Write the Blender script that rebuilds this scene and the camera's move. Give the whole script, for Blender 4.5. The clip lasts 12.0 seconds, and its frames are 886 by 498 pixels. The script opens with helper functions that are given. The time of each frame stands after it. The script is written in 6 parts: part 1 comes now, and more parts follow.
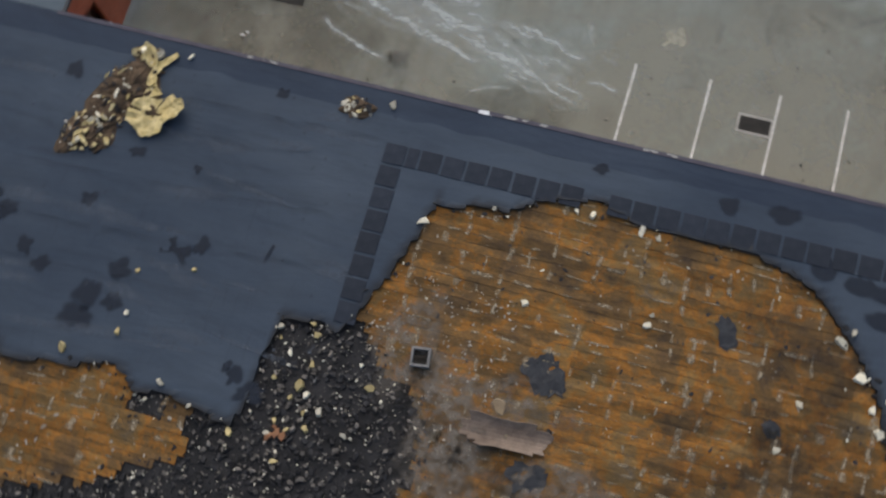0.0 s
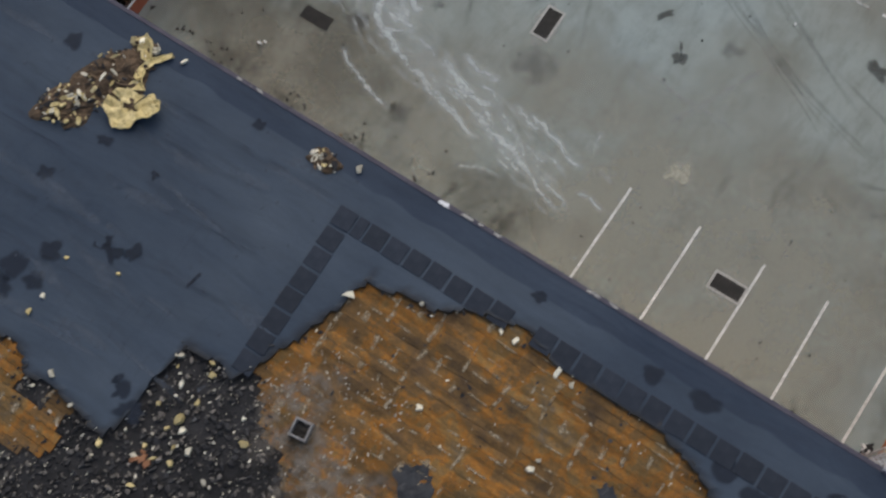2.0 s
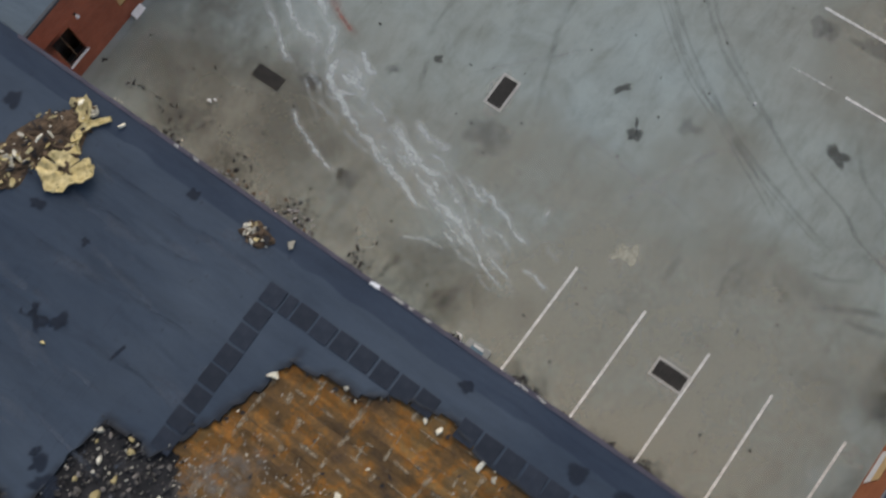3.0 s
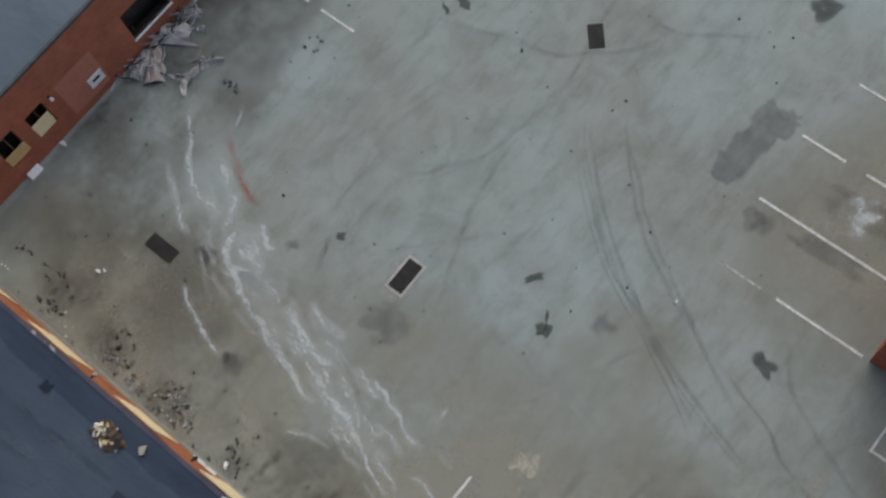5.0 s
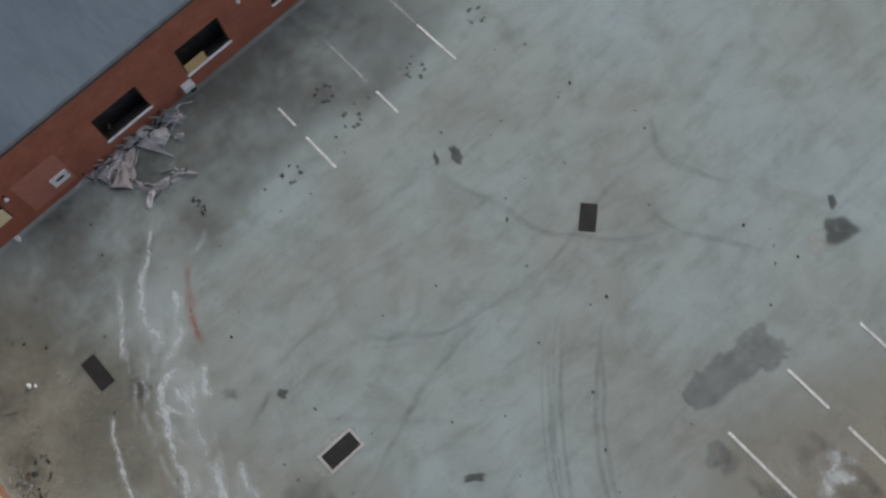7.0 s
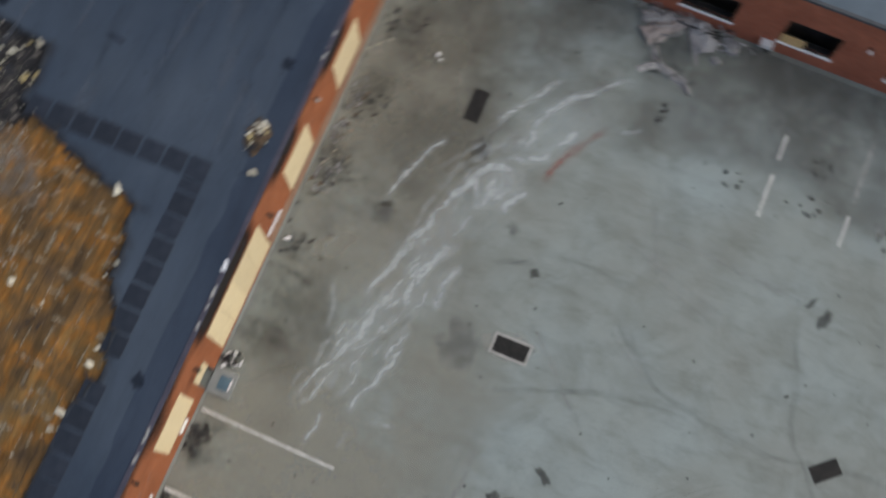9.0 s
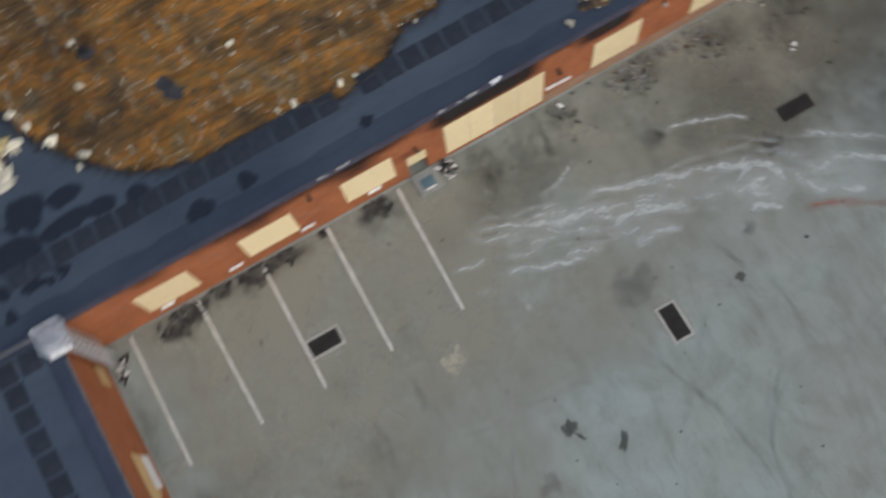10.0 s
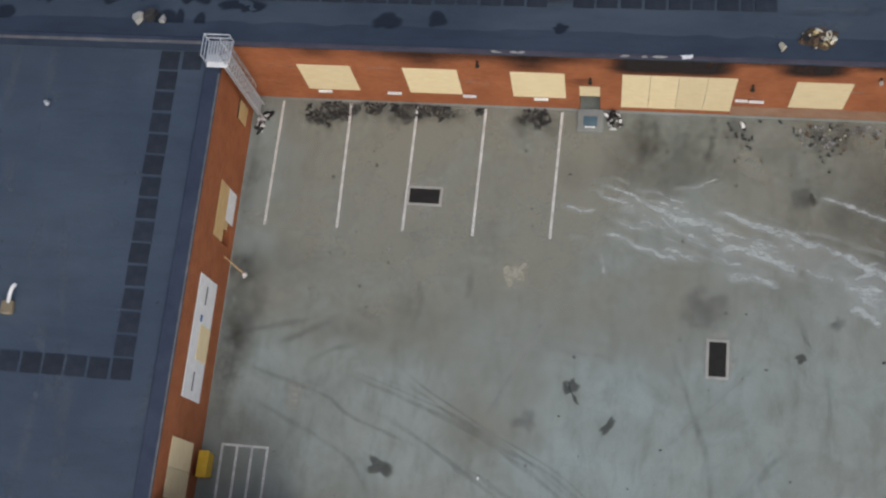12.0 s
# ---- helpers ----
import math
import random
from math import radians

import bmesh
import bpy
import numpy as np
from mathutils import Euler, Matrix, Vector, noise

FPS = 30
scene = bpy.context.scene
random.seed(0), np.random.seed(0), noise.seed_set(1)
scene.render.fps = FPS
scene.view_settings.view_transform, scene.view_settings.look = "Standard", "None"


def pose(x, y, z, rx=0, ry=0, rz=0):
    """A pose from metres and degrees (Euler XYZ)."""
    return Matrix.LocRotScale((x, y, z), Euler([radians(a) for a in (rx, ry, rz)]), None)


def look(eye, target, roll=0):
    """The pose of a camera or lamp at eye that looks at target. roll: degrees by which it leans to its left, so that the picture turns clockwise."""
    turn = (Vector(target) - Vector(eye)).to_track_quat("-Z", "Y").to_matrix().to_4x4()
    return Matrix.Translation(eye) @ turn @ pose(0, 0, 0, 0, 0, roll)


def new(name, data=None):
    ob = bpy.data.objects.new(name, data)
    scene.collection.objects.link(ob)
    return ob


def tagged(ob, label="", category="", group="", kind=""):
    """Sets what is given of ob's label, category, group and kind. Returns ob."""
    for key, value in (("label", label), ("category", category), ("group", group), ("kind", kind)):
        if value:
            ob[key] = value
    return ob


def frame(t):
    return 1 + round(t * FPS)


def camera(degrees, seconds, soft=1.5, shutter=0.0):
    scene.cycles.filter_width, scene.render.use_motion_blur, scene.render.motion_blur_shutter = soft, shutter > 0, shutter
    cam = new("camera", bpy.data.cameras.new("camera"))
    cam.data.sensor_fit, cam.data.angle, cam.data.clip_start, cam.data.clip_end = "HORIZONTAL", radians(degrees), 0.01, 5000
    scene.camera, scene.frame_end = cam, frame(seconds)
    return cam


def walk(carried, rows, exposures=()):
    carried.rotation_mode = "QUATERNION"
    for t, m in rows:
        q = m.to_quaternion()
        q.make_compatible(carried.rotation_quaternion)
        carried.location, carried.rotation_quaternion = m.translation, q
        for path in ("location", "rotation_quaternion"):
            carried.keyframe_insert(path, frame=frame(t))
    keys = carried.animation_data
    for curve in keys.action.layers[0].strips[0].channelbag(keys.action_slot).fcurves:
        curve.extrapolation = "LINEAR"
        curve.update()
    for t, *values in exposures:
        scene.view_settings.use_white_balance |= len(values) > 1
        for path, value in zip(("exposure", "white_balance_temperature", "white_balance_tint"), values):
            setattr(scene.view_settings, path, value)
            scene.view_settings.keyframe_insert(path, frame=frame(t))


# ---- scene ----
cam = camera(42.0, 12.0, soft=2.3, shutter=0.5)
PATH = [
    (0, pose(10.719, 15.469, 42.493, 16.491, 4.375, -163.976)),
    (0.5, pose(9.679, 14.116, 42.897, 15.806, 4.421, -154.455)),
    (1, pose(8.693, 12.438, 43.000, 15.494, 4.632, -150.782)),
    (1.5, pose(7.925, 10.550, 42.691, 15.484, 4.572, -148.321)),
    (2, pose(7.549, 8.826, 42.460, 15.480, 4.352, -146.539)),
    (2.5, pose(7.227, 6.590, 42.292, 15.294, 4.431, -145.074)),
    (2.8, pose(7.175, 5.539, 42.475, 15.243, 4.350, -144.560)),
    (3, pose(6.697, 4.547, 42.085, 15.552, 4.938, -144.066)),
    (3.5, pose(6.506, 2.275, 41.661, 15.782, 5.210, -143.641)),
    (3.7, pose(6.477, 1.500, 41.465, 16.002, 5.255, -143.540)),
    (5.3, pose(5.040, -3.841, 39.112, 20.345, 6.891, -140.165)),
    (5.5, pose(5.436, -4.658, 39.034, 20.247, 6.715, -139.488)),
    (6, pose(6.203, -6.749, 38.888, 20.010, 6.631, -137.750)),
    (6.5, pose(7.103, -8.932, 38.833, 19.910, 6.494, -135.523)),
    (6.7, pose(7.474, -9.665, 38.836, 19.905, 6.371, -134.663)),
    (8.3, pose(12.476, -14.533, 41.466, 14.927, 6.049, -96.451)),
    (8.5, pose(12.624, -13.048, 41.918, 14.666, 4.344, -87.798)),
    (9, pose(11.770, -9.162, 41.699, 13.157, -0.297, -67.420)),
    (9.5, pose(9.216, -8.492, 40.600, 12.472, -1.744, -47.046)),
    (10, pose(9.819, -12.428, 41.665, 13.087, 3.378, -29.326)),
    (10.5, pose(10.790, -15.325, 42.312, 14.287, 5.904, -13.244)),
    (11, pose(12.171, -16.850, 42.510, 15.229, 7.014, -5.009)),
    (11.4, pose(13.139, -18.072, 42.308, 16.498, 7.177, 0.419)),
    (12, pose(14.544, -17.916, 42.315, 16.633, 7.304, 5.653)),
]
EXPO = [(0.0, 0.0), (12.0, 0.0)]
walk(cam, PATH, EXPO)

# ---- world and light: bright overcast day, soft sun from the south-south-east ----
world = bpy.data.worlds.new("sky")
scene.world = world
world.use_nodes = True
wn, wl = world.node_tree.nodes, world.node_tree.links
sky = wn.new("ShaderNodeTexSky")
sky.sky_type = "NISHITA"
sky.sun_disc = False
sky.sun_elevation = radians(47)
sky.sun_rotation = radians(160)
sky.air_density, sky.dust_density = 1.0, 3.0
wl.new(sky.outputs[0], wn["Background"].inputs[0])
wn["Background"].inputs[1].default_value = 0.13
sun = new("sun", bpy.data.lights.new("sun", "SUN"))
sun.data.energy, sun.data.angle, sun.data.color = 1.5, radians(95), (1.0, 0.95, 0.88)
sun.matrix_world = look((9, -24, 27), (0, 0, 0))


# ---- materials ----
def shader(name, rough=0.85, metal=0.0):
    m = bpy.data.materials.new(name)
    m.use_nodes = True
    n, l = m.node_tree.nodes, m.node_tree.links
    b = n["Principled BSDF"]
    b.inputs["Roughness"].default_value, b.inputs["Metallic"].default_value = rough, metal
    return m, n, l, b


def noise_tex(n, l, scale, detail=4, rough=0.6, stretch=(1, 1, 1), src="Object", dist=0.0):
    tc, mp, tx = n.new("ShaderNodeTexCoord"), n.new("ShaderNodeMapping"), n.new("ShaderNodeTexNoise")
    l.new(tc.outputs[src], mp.inputs[0])
    l.new(mp.outputs[0], tx.inputs["Vector"])
    mp.inputs["Scale"].default_value = stretch
    tx.inputs["Scale"].default_value, tx.inputs["Detail"].default_value = scale, detail
    tx.inputs["Roughness"].default_value, tx.inputs["Distortion"].default_value = rough, dist
    return tx.outputs["Fac"]


def ramp(n, l, fac, stops):
    r = n.new("ShaderNodeValToRGB")
    while len(r.color_ramp.elements) < len(stops):
        r.color_ramp.elements.new(0.5)
    for e, (p, c) in zip(r.color_ramp.elements, stops):
        e.position, e.color = p, (*c, 1) if len(c) == 3 else c
    l.new(fac, r.inputs[0])
    return r.outputs[0]


def mix(n, l, fac, a, b, mode="MIX"):
    x = n.new("ShaderNodeMix")
    x.data_type, x.blend_type = "RGBA", mode
    for sock, v in ((x.inputs[0], fac), (x.inputs[6], a), (x.inputs[7], b)):
        if isinstance(v, bpy.types.NodeSocket):
            l.new(v, sock)
        elif isinstance(v, (int, float)):
            sock.default_value = v
        else:
            sock.default_value = (*v, 1)
    return x.outputs[2]


def bump(n, l, b, height, strength=0.3, dist=0.02):
    x = n.new("ShaderNodeBump")
    x.inputs["Strength"].default_value, x.inputs["Distance"].default_value = strength, dist
    l.new(height, x.inputs["Height"])
    l.new(x.outputs[0], b.inputs["Normal"])


def surface(name, c1, c2, scale=2.0, fine=40.0, rough=0.85, metal=0.0, bmp=0.25, stretch=(1, 1, 1), per=0.0, grain=0.35, src="Object", spec=0.3):
    """Two colours by a broad noise, grain by a fine one; per: how much each object (or island) differs."""
    m, n, l, b = shader(name, rough, metal)
    b.inputs["Specular IOR Level"].default_value = spec
    broad = noise_tex(n, l, scale, 5, 0.6, stretch, src)
    f = noise_tex(n, l, fine, 3, 0.7, stretch, src)
    col = ramp(n, l, broad, [(0.3, c1), (0.7, c2)])
    col = mix(n, l, grain, col, mix(n, l, 1.0, col, ramp(n, l, f, [(0.25, (0.35,) * 3), (0.75, (1.6,) * 3)]), "MULTIPLY"))
    if per:
        oi = n.new("ShaderNodeObjectInfo")
        gi = n.new("ShaderNodeNewGeometry")
        ad, fr = n.new("ShaderNodeMath"), n.new("ShaderNodeMath")
        l.new(oi.outputs["Random"], ad.inputs[0])
        l.new(gi.outputs["Random Per Island"], ad.inputs[1])
        fr.operation = "FRACT"
        l.new(ad.outputs[0], fr.inputs[0])
        col = mix(n, l, per, col, mix(n, l, 1.0, col, ramp(n, l, fr.outputs[0], [(0, (0.3,) * 3), (1, (1.7,) * 3)]), "MULTIPLY"))
    l.new(col, b.inputs["Base Color"])
    bump(n, l, b, f, bmp)
    return m


def concrete_yard():
    m, n, l, b = shader("yard_concrete", 0.8)
    b.inputs["Specular IOR Level"].default_value = 0.25
    a = noise_tex(n, l, 0.09, 5, 0.55)
    c = noise_tex(n, l, 0.5, 6, 0.65, dist=0.6)
    s = noise_tex(n, l, 1.6, 6, 0.7, (1.0, 0.3, 1.0), dist=0.2)
    f = noise_tex(n, l, 22, 4, 0.75)
    col = ramp(n, l, a, [(0.32, (0.203, 0.206, 0.176)), (0.5, (0.242, 0.272, 0.249)), (0.66, (0.266, 0.316, 0.308))])
    col = mix(n, l, 0.6, col, mix(n, l, 1.0, col, ramp(n, l, c, [(0.3, (0.72, 0.70, 0.66)), (0.52, (1.0, 1.0, 1.0)), (0.75, (1.16, 1.17, 1.18))]), "MULTIPLY"))
    col = mix(n, l, 0.45, col, mix(n, l, 1.0, col, ramp(n, l, s, [(0.34, (0.68, 0.66, 0.63)), (0.5, (1.0, 1.0, 1.0)), (0.72, (1.12, 1.12, 1.12))]), "MULTIPLY"))
    col = mix(n, l, 0.3, col, mix(n, l, 1.0, col, ramp(n, l, f, [(0.3, (0.6,) * 3), (0.7, (1.35,) * 3)]), "MULTIPLY"))
    l.new(col, b.inputs["Base Color"])
    bump(n, l, b, f, 0.2)
    return m


def stain(name, col, amount=0.8, scale=3.0, lo=0.35, hi=0.65, stretch=(1, 1, 1), rough=0.8, dist=0.0, grain=1.0):
    """A thin stain on a surface: its 'cover' attribute, broken up by noise, gives how much it hides."""
    m, n, l, b = shader(name, rough)
    b.inputs["Specular IOR Level"].default_value = 0.2
    out = n["Material Output"]
    at = n.new("ShaderNodeAttribute")
    at.attribute_name = "cover"
    nz = noise_tex(n, l, scale, 8, 0.72, stretch, dist=dist)
    fade, brk, mul = n.new("ShaderNodeMapRange"), n.new("ShaderNodeMapRange"), n.new("ShaderNodeMath")
    fade.interpolation_type = brk.interpolation_type = "SMOOTHSTEP"
    l.new(at.outputs["Fac"], fade.inputs[0])
    brk.inputs["From Min"].default_value, brk.inputs["From Max"].default_value = lo, hi
    brk.inputs["To Max"].default_value = amount
    l.new(nz, brk.inputs[0])
    mul.operation = "MULTIPLY"
    l.new(fade.outputs[0], mul.inputs[0])
    l.new(brk.outputs[0], mul.inputs[1])
    tr, ms = n.new("ShaderNodeBsdfTransparent"), n.new("ShaderNodeMixShader")
    l.new(mul.outputs[0], ms.inputs[0])
    l.new(tr.outputs[0], ms.inputs[1])
    l.new(b.outputs[0], ms.inputs[2])
    l.new(ms.outputs[0], out.inputs[0])
    l.new(ramp(n, l, noise_tex(n, l, 9, 4), [(0.3, [c * (1 - 0.25 * grain) for c in col]), (0.7, [min(1, c * (1 + 0.2 * grain)) for c in col])]), b.inputs["Base Color"])
    return m


def membrane(name, c1, c2):
    """Roofing felt in sheets: laps, broad stains, fine mineral grain, scorch where the burnt edge is near."""
    m, n, l, b = shader(name, 0.75)
    b.inputs["Specular IOR Level"].default_value = 0.25
    a = noise_tex(n, l, 0.16, 5, 0.6)
    s = noise_tex(n, l, 1.1, 6, 0.7, (0.25, 1.0, 1.0), dist=0.4)
    f = noise_tex(n, l, 30, 3, 0.7)
    col = ramp(n, l, a, [(0.3, c1), (0.7, c2)])
    col = mix(n, l, 0.55, col, mix(n, l, 1.0, col, ramp(n, l, s, [(0.3, (0.72,) * 3), (0.5, (1.0,) * 3), (0.75, (1.22,) * 3)]), "MULTIPLY"))
    col = mix(n, l, 0.3, col, mix(n, l, 1.0, col, ramp(n, l, f, [(0.3, (0.55,) * 3), (0.7, (1.4,) * 3)]), "MULTIPLY"))
    at = n.new("ShaderNodeAttribute")
    at.attribute_name = "scorch"
    col = mix(n, l, at.outputs["Fac"], col, (0.012, 0.012, 0.013))
    l.new(col, b.inputs["Base Color"])
    wr = noise_tex(n, l, 0.9, 4, 0.6, (0.35, 1.0, 1.0), dist=0.5)
    ad = n.new("ShaderNodeMath")
    ad.operation = "MULTIPLY_ADD"
    l.new(f, ad.inputs[0])
    ad.inputs[1].default_value = 0.08
    l.new(wr, ad.inputs[2])
    bump(n, l, b, ad.outputs[0], 0.35, 0.12)
    return m


def brick_wall(name, c1, c2, mortar):
    m, n, l, b = shader(name, 0.85)
    b.inputs["Specular IOR Level"].default_value = 0.2
    tc, mp, br = n.new("ShaderNodeTexCoord"), n.new("ShaderNodeMapping"), n.new("ShaderNodeTexBrick")
    sx, cx = n.new("ShaderNodeSeparateXYZ"), n.new("ShaderNodeCombineXYZ")
    l.new(tc.outputs["Object"], sx.inputs[0])
    ad = n.new("ShaderNodeMath")
    l.new(sx.outputs[0], ad.inputs[0])
    l.new(sx.outputs[1], ad.inputs[1])
    l.new(ad.outputs[0], cx.inputs[0])
    l.new(sx.outputs[2], cx.inputs[1])
    l.new(cx.outputs[0], br.inputs["Vector"])
    br.inputs["Scale"].default_value = 1.0
    br.inputs["Brick Width"].default_value, br.inputs["Row Height"].default_value = 0.215, 0.075
    br.inputs["Mortar Size"].default_value = 0.008
    br.inputs["Color1"].default_value, br.inputs["Color2"].default_value, br.inputs["Mortar"].default_value = (*c1, 1), (*c2, 1), (*mortar, 1)
    a = noise_tex(n, l, 0.8, 5, 0.65)
    col = mix(n, l, 0.5, br.outputs[0], mix(n, l, 1.0, br.outputs[0], ramp(n, l, a, [(0.3, (0.6,) * 3), (0.7, (1.3,) * 3)]), "MULTIPLY"))
    l.new(col, b.inputs["Base Color"])
    bump(n, l, b, br.outputs["Fac"], -0.3, 0.01)
    return m


YARD = concrete_yard()
FELT = membrane("blue_grey_felt", (0.031, 0.046, 0.069), (0.056, 0.075, 0.100))
FELT_W = membrane("faded_blue_felt", (0.036, 0.053, 0.081), (0.065, 0.087, 0.117))
FELT_E = membrane("grey_felt", (0.083, 0.110, 0.134), (0.116, 0.147, 0.171))
EDGE = surface("felt_edge", (0.023, 0.033, 0.058), (0.041, 0.055, 0.085), 1.0, 25, 0.6)
BRICK = brick_wall("orange_red_brick", (0.36, 0.125, 0.05), (0.30, 0.095, 0.038), (0.30, 0.13, 0.07))
BRICK_E = brick_wall("dull_red_brick", (0.40, 0.130, 0.074), (0.335, 0.107, 0.061), (0.31, 0.14, 0.095))
PLY = surface("pale_plywood", (0.70, 0.57, 0.33), (0.80, 0.68, 0.43), 1.5, 18, 0.75, stretch=(1, 1, 6), per=0.12, grain=0.25)
PLY_OLD = surface("orange_plywood", (0.50, 0.33, 0.14), (0.62, 0.44, 0.22), 1.5, 18, 0.75, stretch=(1, 1, 6), per=0.15)
WHITE = surface("white_paint", (0.66, 0.67, 0.66), (0.78, 0.78, 0.77), 3, 40, 0.6, per=0.15)
LINE = surface("worn_line_paint", (0.42, 0.42, 0.39), (0.68, 0.68, 0.65), 2.5, 14, 0.8, grain=0.6)
# near-black standing in for unlit depth in openings; also colours the dark bars
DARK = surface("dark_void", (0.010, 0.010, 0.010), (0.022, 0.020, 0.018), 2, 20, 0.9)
CHAR = surface("charcoal", (0.013, 0.013, 0.014), (0.045, 0.044, 0.045), 1.2, 22, 0.85, bmp=0.8, per=0.5, grain=0.6)
IRON = surface("rusty_grate_iron", (0.028, 0.028, 0.026), (0.055, 0.053, 0.048), 4, 40, 0.6, 0.6)
STEEL = surface("galvanised_steel", (0.50, 0.53, 0.56), (0.64, 0.66, 0.68), 4, 40, 0.45, 0.5)
PAD = surface("dark_roof_pad", (0.013, 0.019, 0.030), (0.025, 0.032, 0.045), 2.0, 30, 0.8, per=0.25)
FOAM_Y = surface("yellow_insulation", (0.40, 0.31, 0.12), (0.64, 0.54, 0.29), 3, 25, 0.9, per=0.4, bmp=0.6)
FOAM_W = surface("pale_insulation", (0.50, 0.46, 0.34), (0.72, 0.68, 0.55), 3, 25, 0.9, per=0.5, bmp=0.6)
BROWN = surface("scorched_board", (0.07, 0.048, 0.032), (0.16, 0.11, 0.066), 2, 25, 0.9, per=0.6, bmp=0.6)
RIMC = surface("pale_concrete_rim", (0.30, 0.30, 0.27), (0.40, 0.39, 0.36), 3, 30, 0.85)


def deck_wood():
    """Scorched decking: orange, brown and grey in uneven patches, sooty streaks along the boards."""
    m, n, l, b = shader("burnt_orange_deck", 0.85)
    b.inputs["Specular IOR Level"].default_value = 0.2
    tc = n.new("ShaderNodeNewGeometry")
    a2, s2, f2 = n.new("ShaderNodeTexNoise"), n.new("ShaderNodeTexNoise"), n.new("ShaderNodeTexNoise")
    mp = n.new("ShaderNodeMapping")
    mp.inputs["Scale"].default_value = (0.45, 2.4, 1)
    l.new(tc.outputs["Position"], mp.inputs[0])
    for t_, sc, src_ in ((a2, 0.55, tc.outputs["Position"]), (s2, 1.7, mp.outputs[0]), (f2, 14.0, mp.outputs[0])):
        l.new(src_, t_.inputs["Vector"])
        t_.inputs["Scale"].default_value, t_.inputs["Detail"].default_value, t_.inputs["Roughness"].default_value = sc, 7, 0.7
    col = ramp(n, l, a2.outputs["Fac"], [(0.32, (0.068, 0.047, 0.030)), (0.40, (0.104, 0.064, 0.029)), (0.475, (0.140, 0.081, 0.030)), (0.52, (0.222, 0.097, 0.020)), (0.57, (0.165, 0.098, 0.034)), (0.64, (0.125, 0.084, 0.040)), (0.70, (0.110, 0.086, 0.060))])
    col = mix(n, l, 0.75, col, mix(n, l, 1.0, col, ramp(n, l, s2.outputs["Fac"], [(0.30, (0.45,) * 3), (0.5, (1.0,) * 3), (0.68, (1.6, 1.5, 1.4))]), "MULTIPLY"))
    col = mix(n, l, 0.7, col, mix(n, l, 1.0, col, ramp(n, l, f2.outputs["Fac"], [(0.3, (0.5,) * 3), (0.5, (1.0,) * 3), (0.72, (1.8, 1.75, 1.65))]), "MULTIPLY"))
    oi, gi, ad, fr = n.new("ShaderNodeObjectInfo"), n.new("ShaderNodeNewGeometry"), n.new("ShaderNodeMath"), n.new("ShaderNodeMath")
    l.new(oi.outputs["Random"], ad.inputs[0])
    l.new(gi.outputs["Random Per Island"], ad.inputs[1])
    fr.operation = "FRACT"
    l.new(ad.outputs[0], fr.inputs[0])
    col = mix(n, l, 0.5, col, mix(n, l, 1.0, col, ramp(n, l, fr.outputs[0], [(0, (0.45, 0.5, 0.55)), (1, (1.55, 1.5, 1.4))]), "MULTIPLY"))
    l.new(col, b.inputs["Base Color"])
    bump(n, l, b, f2.outputs["Fac"], 0.6)
    return m


DECK = deck_wood()
M_FOAM = stain("dried_foam", (0.60, 0.655, 0.645), 0.66, 2.0, 0.14, 0.66, (0.6, 1.5, 1), dist=0.2)
M_LINE = stain("worn_line_paint", (0.62, 0.63, 0.60), 0.8, 5.0, 0.28, 0.62)
M_TYRE = stain("tyre_rubber", (0.085, 0.09, 0.09), 0.26, 1.1, 0.16, 0.78)
M_OIL = stain("oil_stain", (0.05, 0.05, 0.046), 0.56, 2.0, 0.14, 0.5)
M_DAMP = stain("damp_patch", (0.12, 0.122, 0.12), 0.36, 0.9, 0.15, 0.7)
M_GSOOT = stain("ground_soot", (0.035, 0.033, 0.031), 0.46, 2.0, 0.22, 0.74)
M_WSOOT = stain("wall_soot", (0.022, 0.019, 0.018), 0.95, 0.9, 0.10, 0.50)
M_WEAR = stain("pale_scuff", (0.42, 0.42, 0.37), 0.5, 1.5, 0.32, 0.62)
M_RED = stain("red_stain", (0.36, 0.16, 0.125), 0.7, 2.6, 0.2, 0.64)
M_WET = stain("wet_roof_patch", (0.017, 0.024, 0.038), 0.74, 1.4, 0.08, 0.42, rough=0.6)
M_SCRAPE = stain("felt_scrape", (0.012, 0.017, 0.025), 0.14, 0.8, 0.15, 0.85)


# ---- mesh helpers ----
def mesh_ob(name, bm, material, parent=None, label="", smooth=False):
    me = bpy.data.meshes.new(name)
    bm.normal_update()
    bm.to_mesh(me)
    bm.free()
    me.materials.append(material)
    if smooth:
        me.shade_smooth()
    ob = new(name, me)
    if parent is not None:
        ob.parent = parent
    if label:
        ob["label"] = label
    return ob


def part(name, bm, material, parent, label="", smooth=False):
    return mesh_ob(name, bm, material, parent, label, smooth)


def empty(name, x=0, y=0, z=0, rz=0.0):
    ob = new(name)
    ob.empty_display_size = 0.3
    ob.matrix_basis = pose(x, y, z, 0, 0, rz)
    return ob


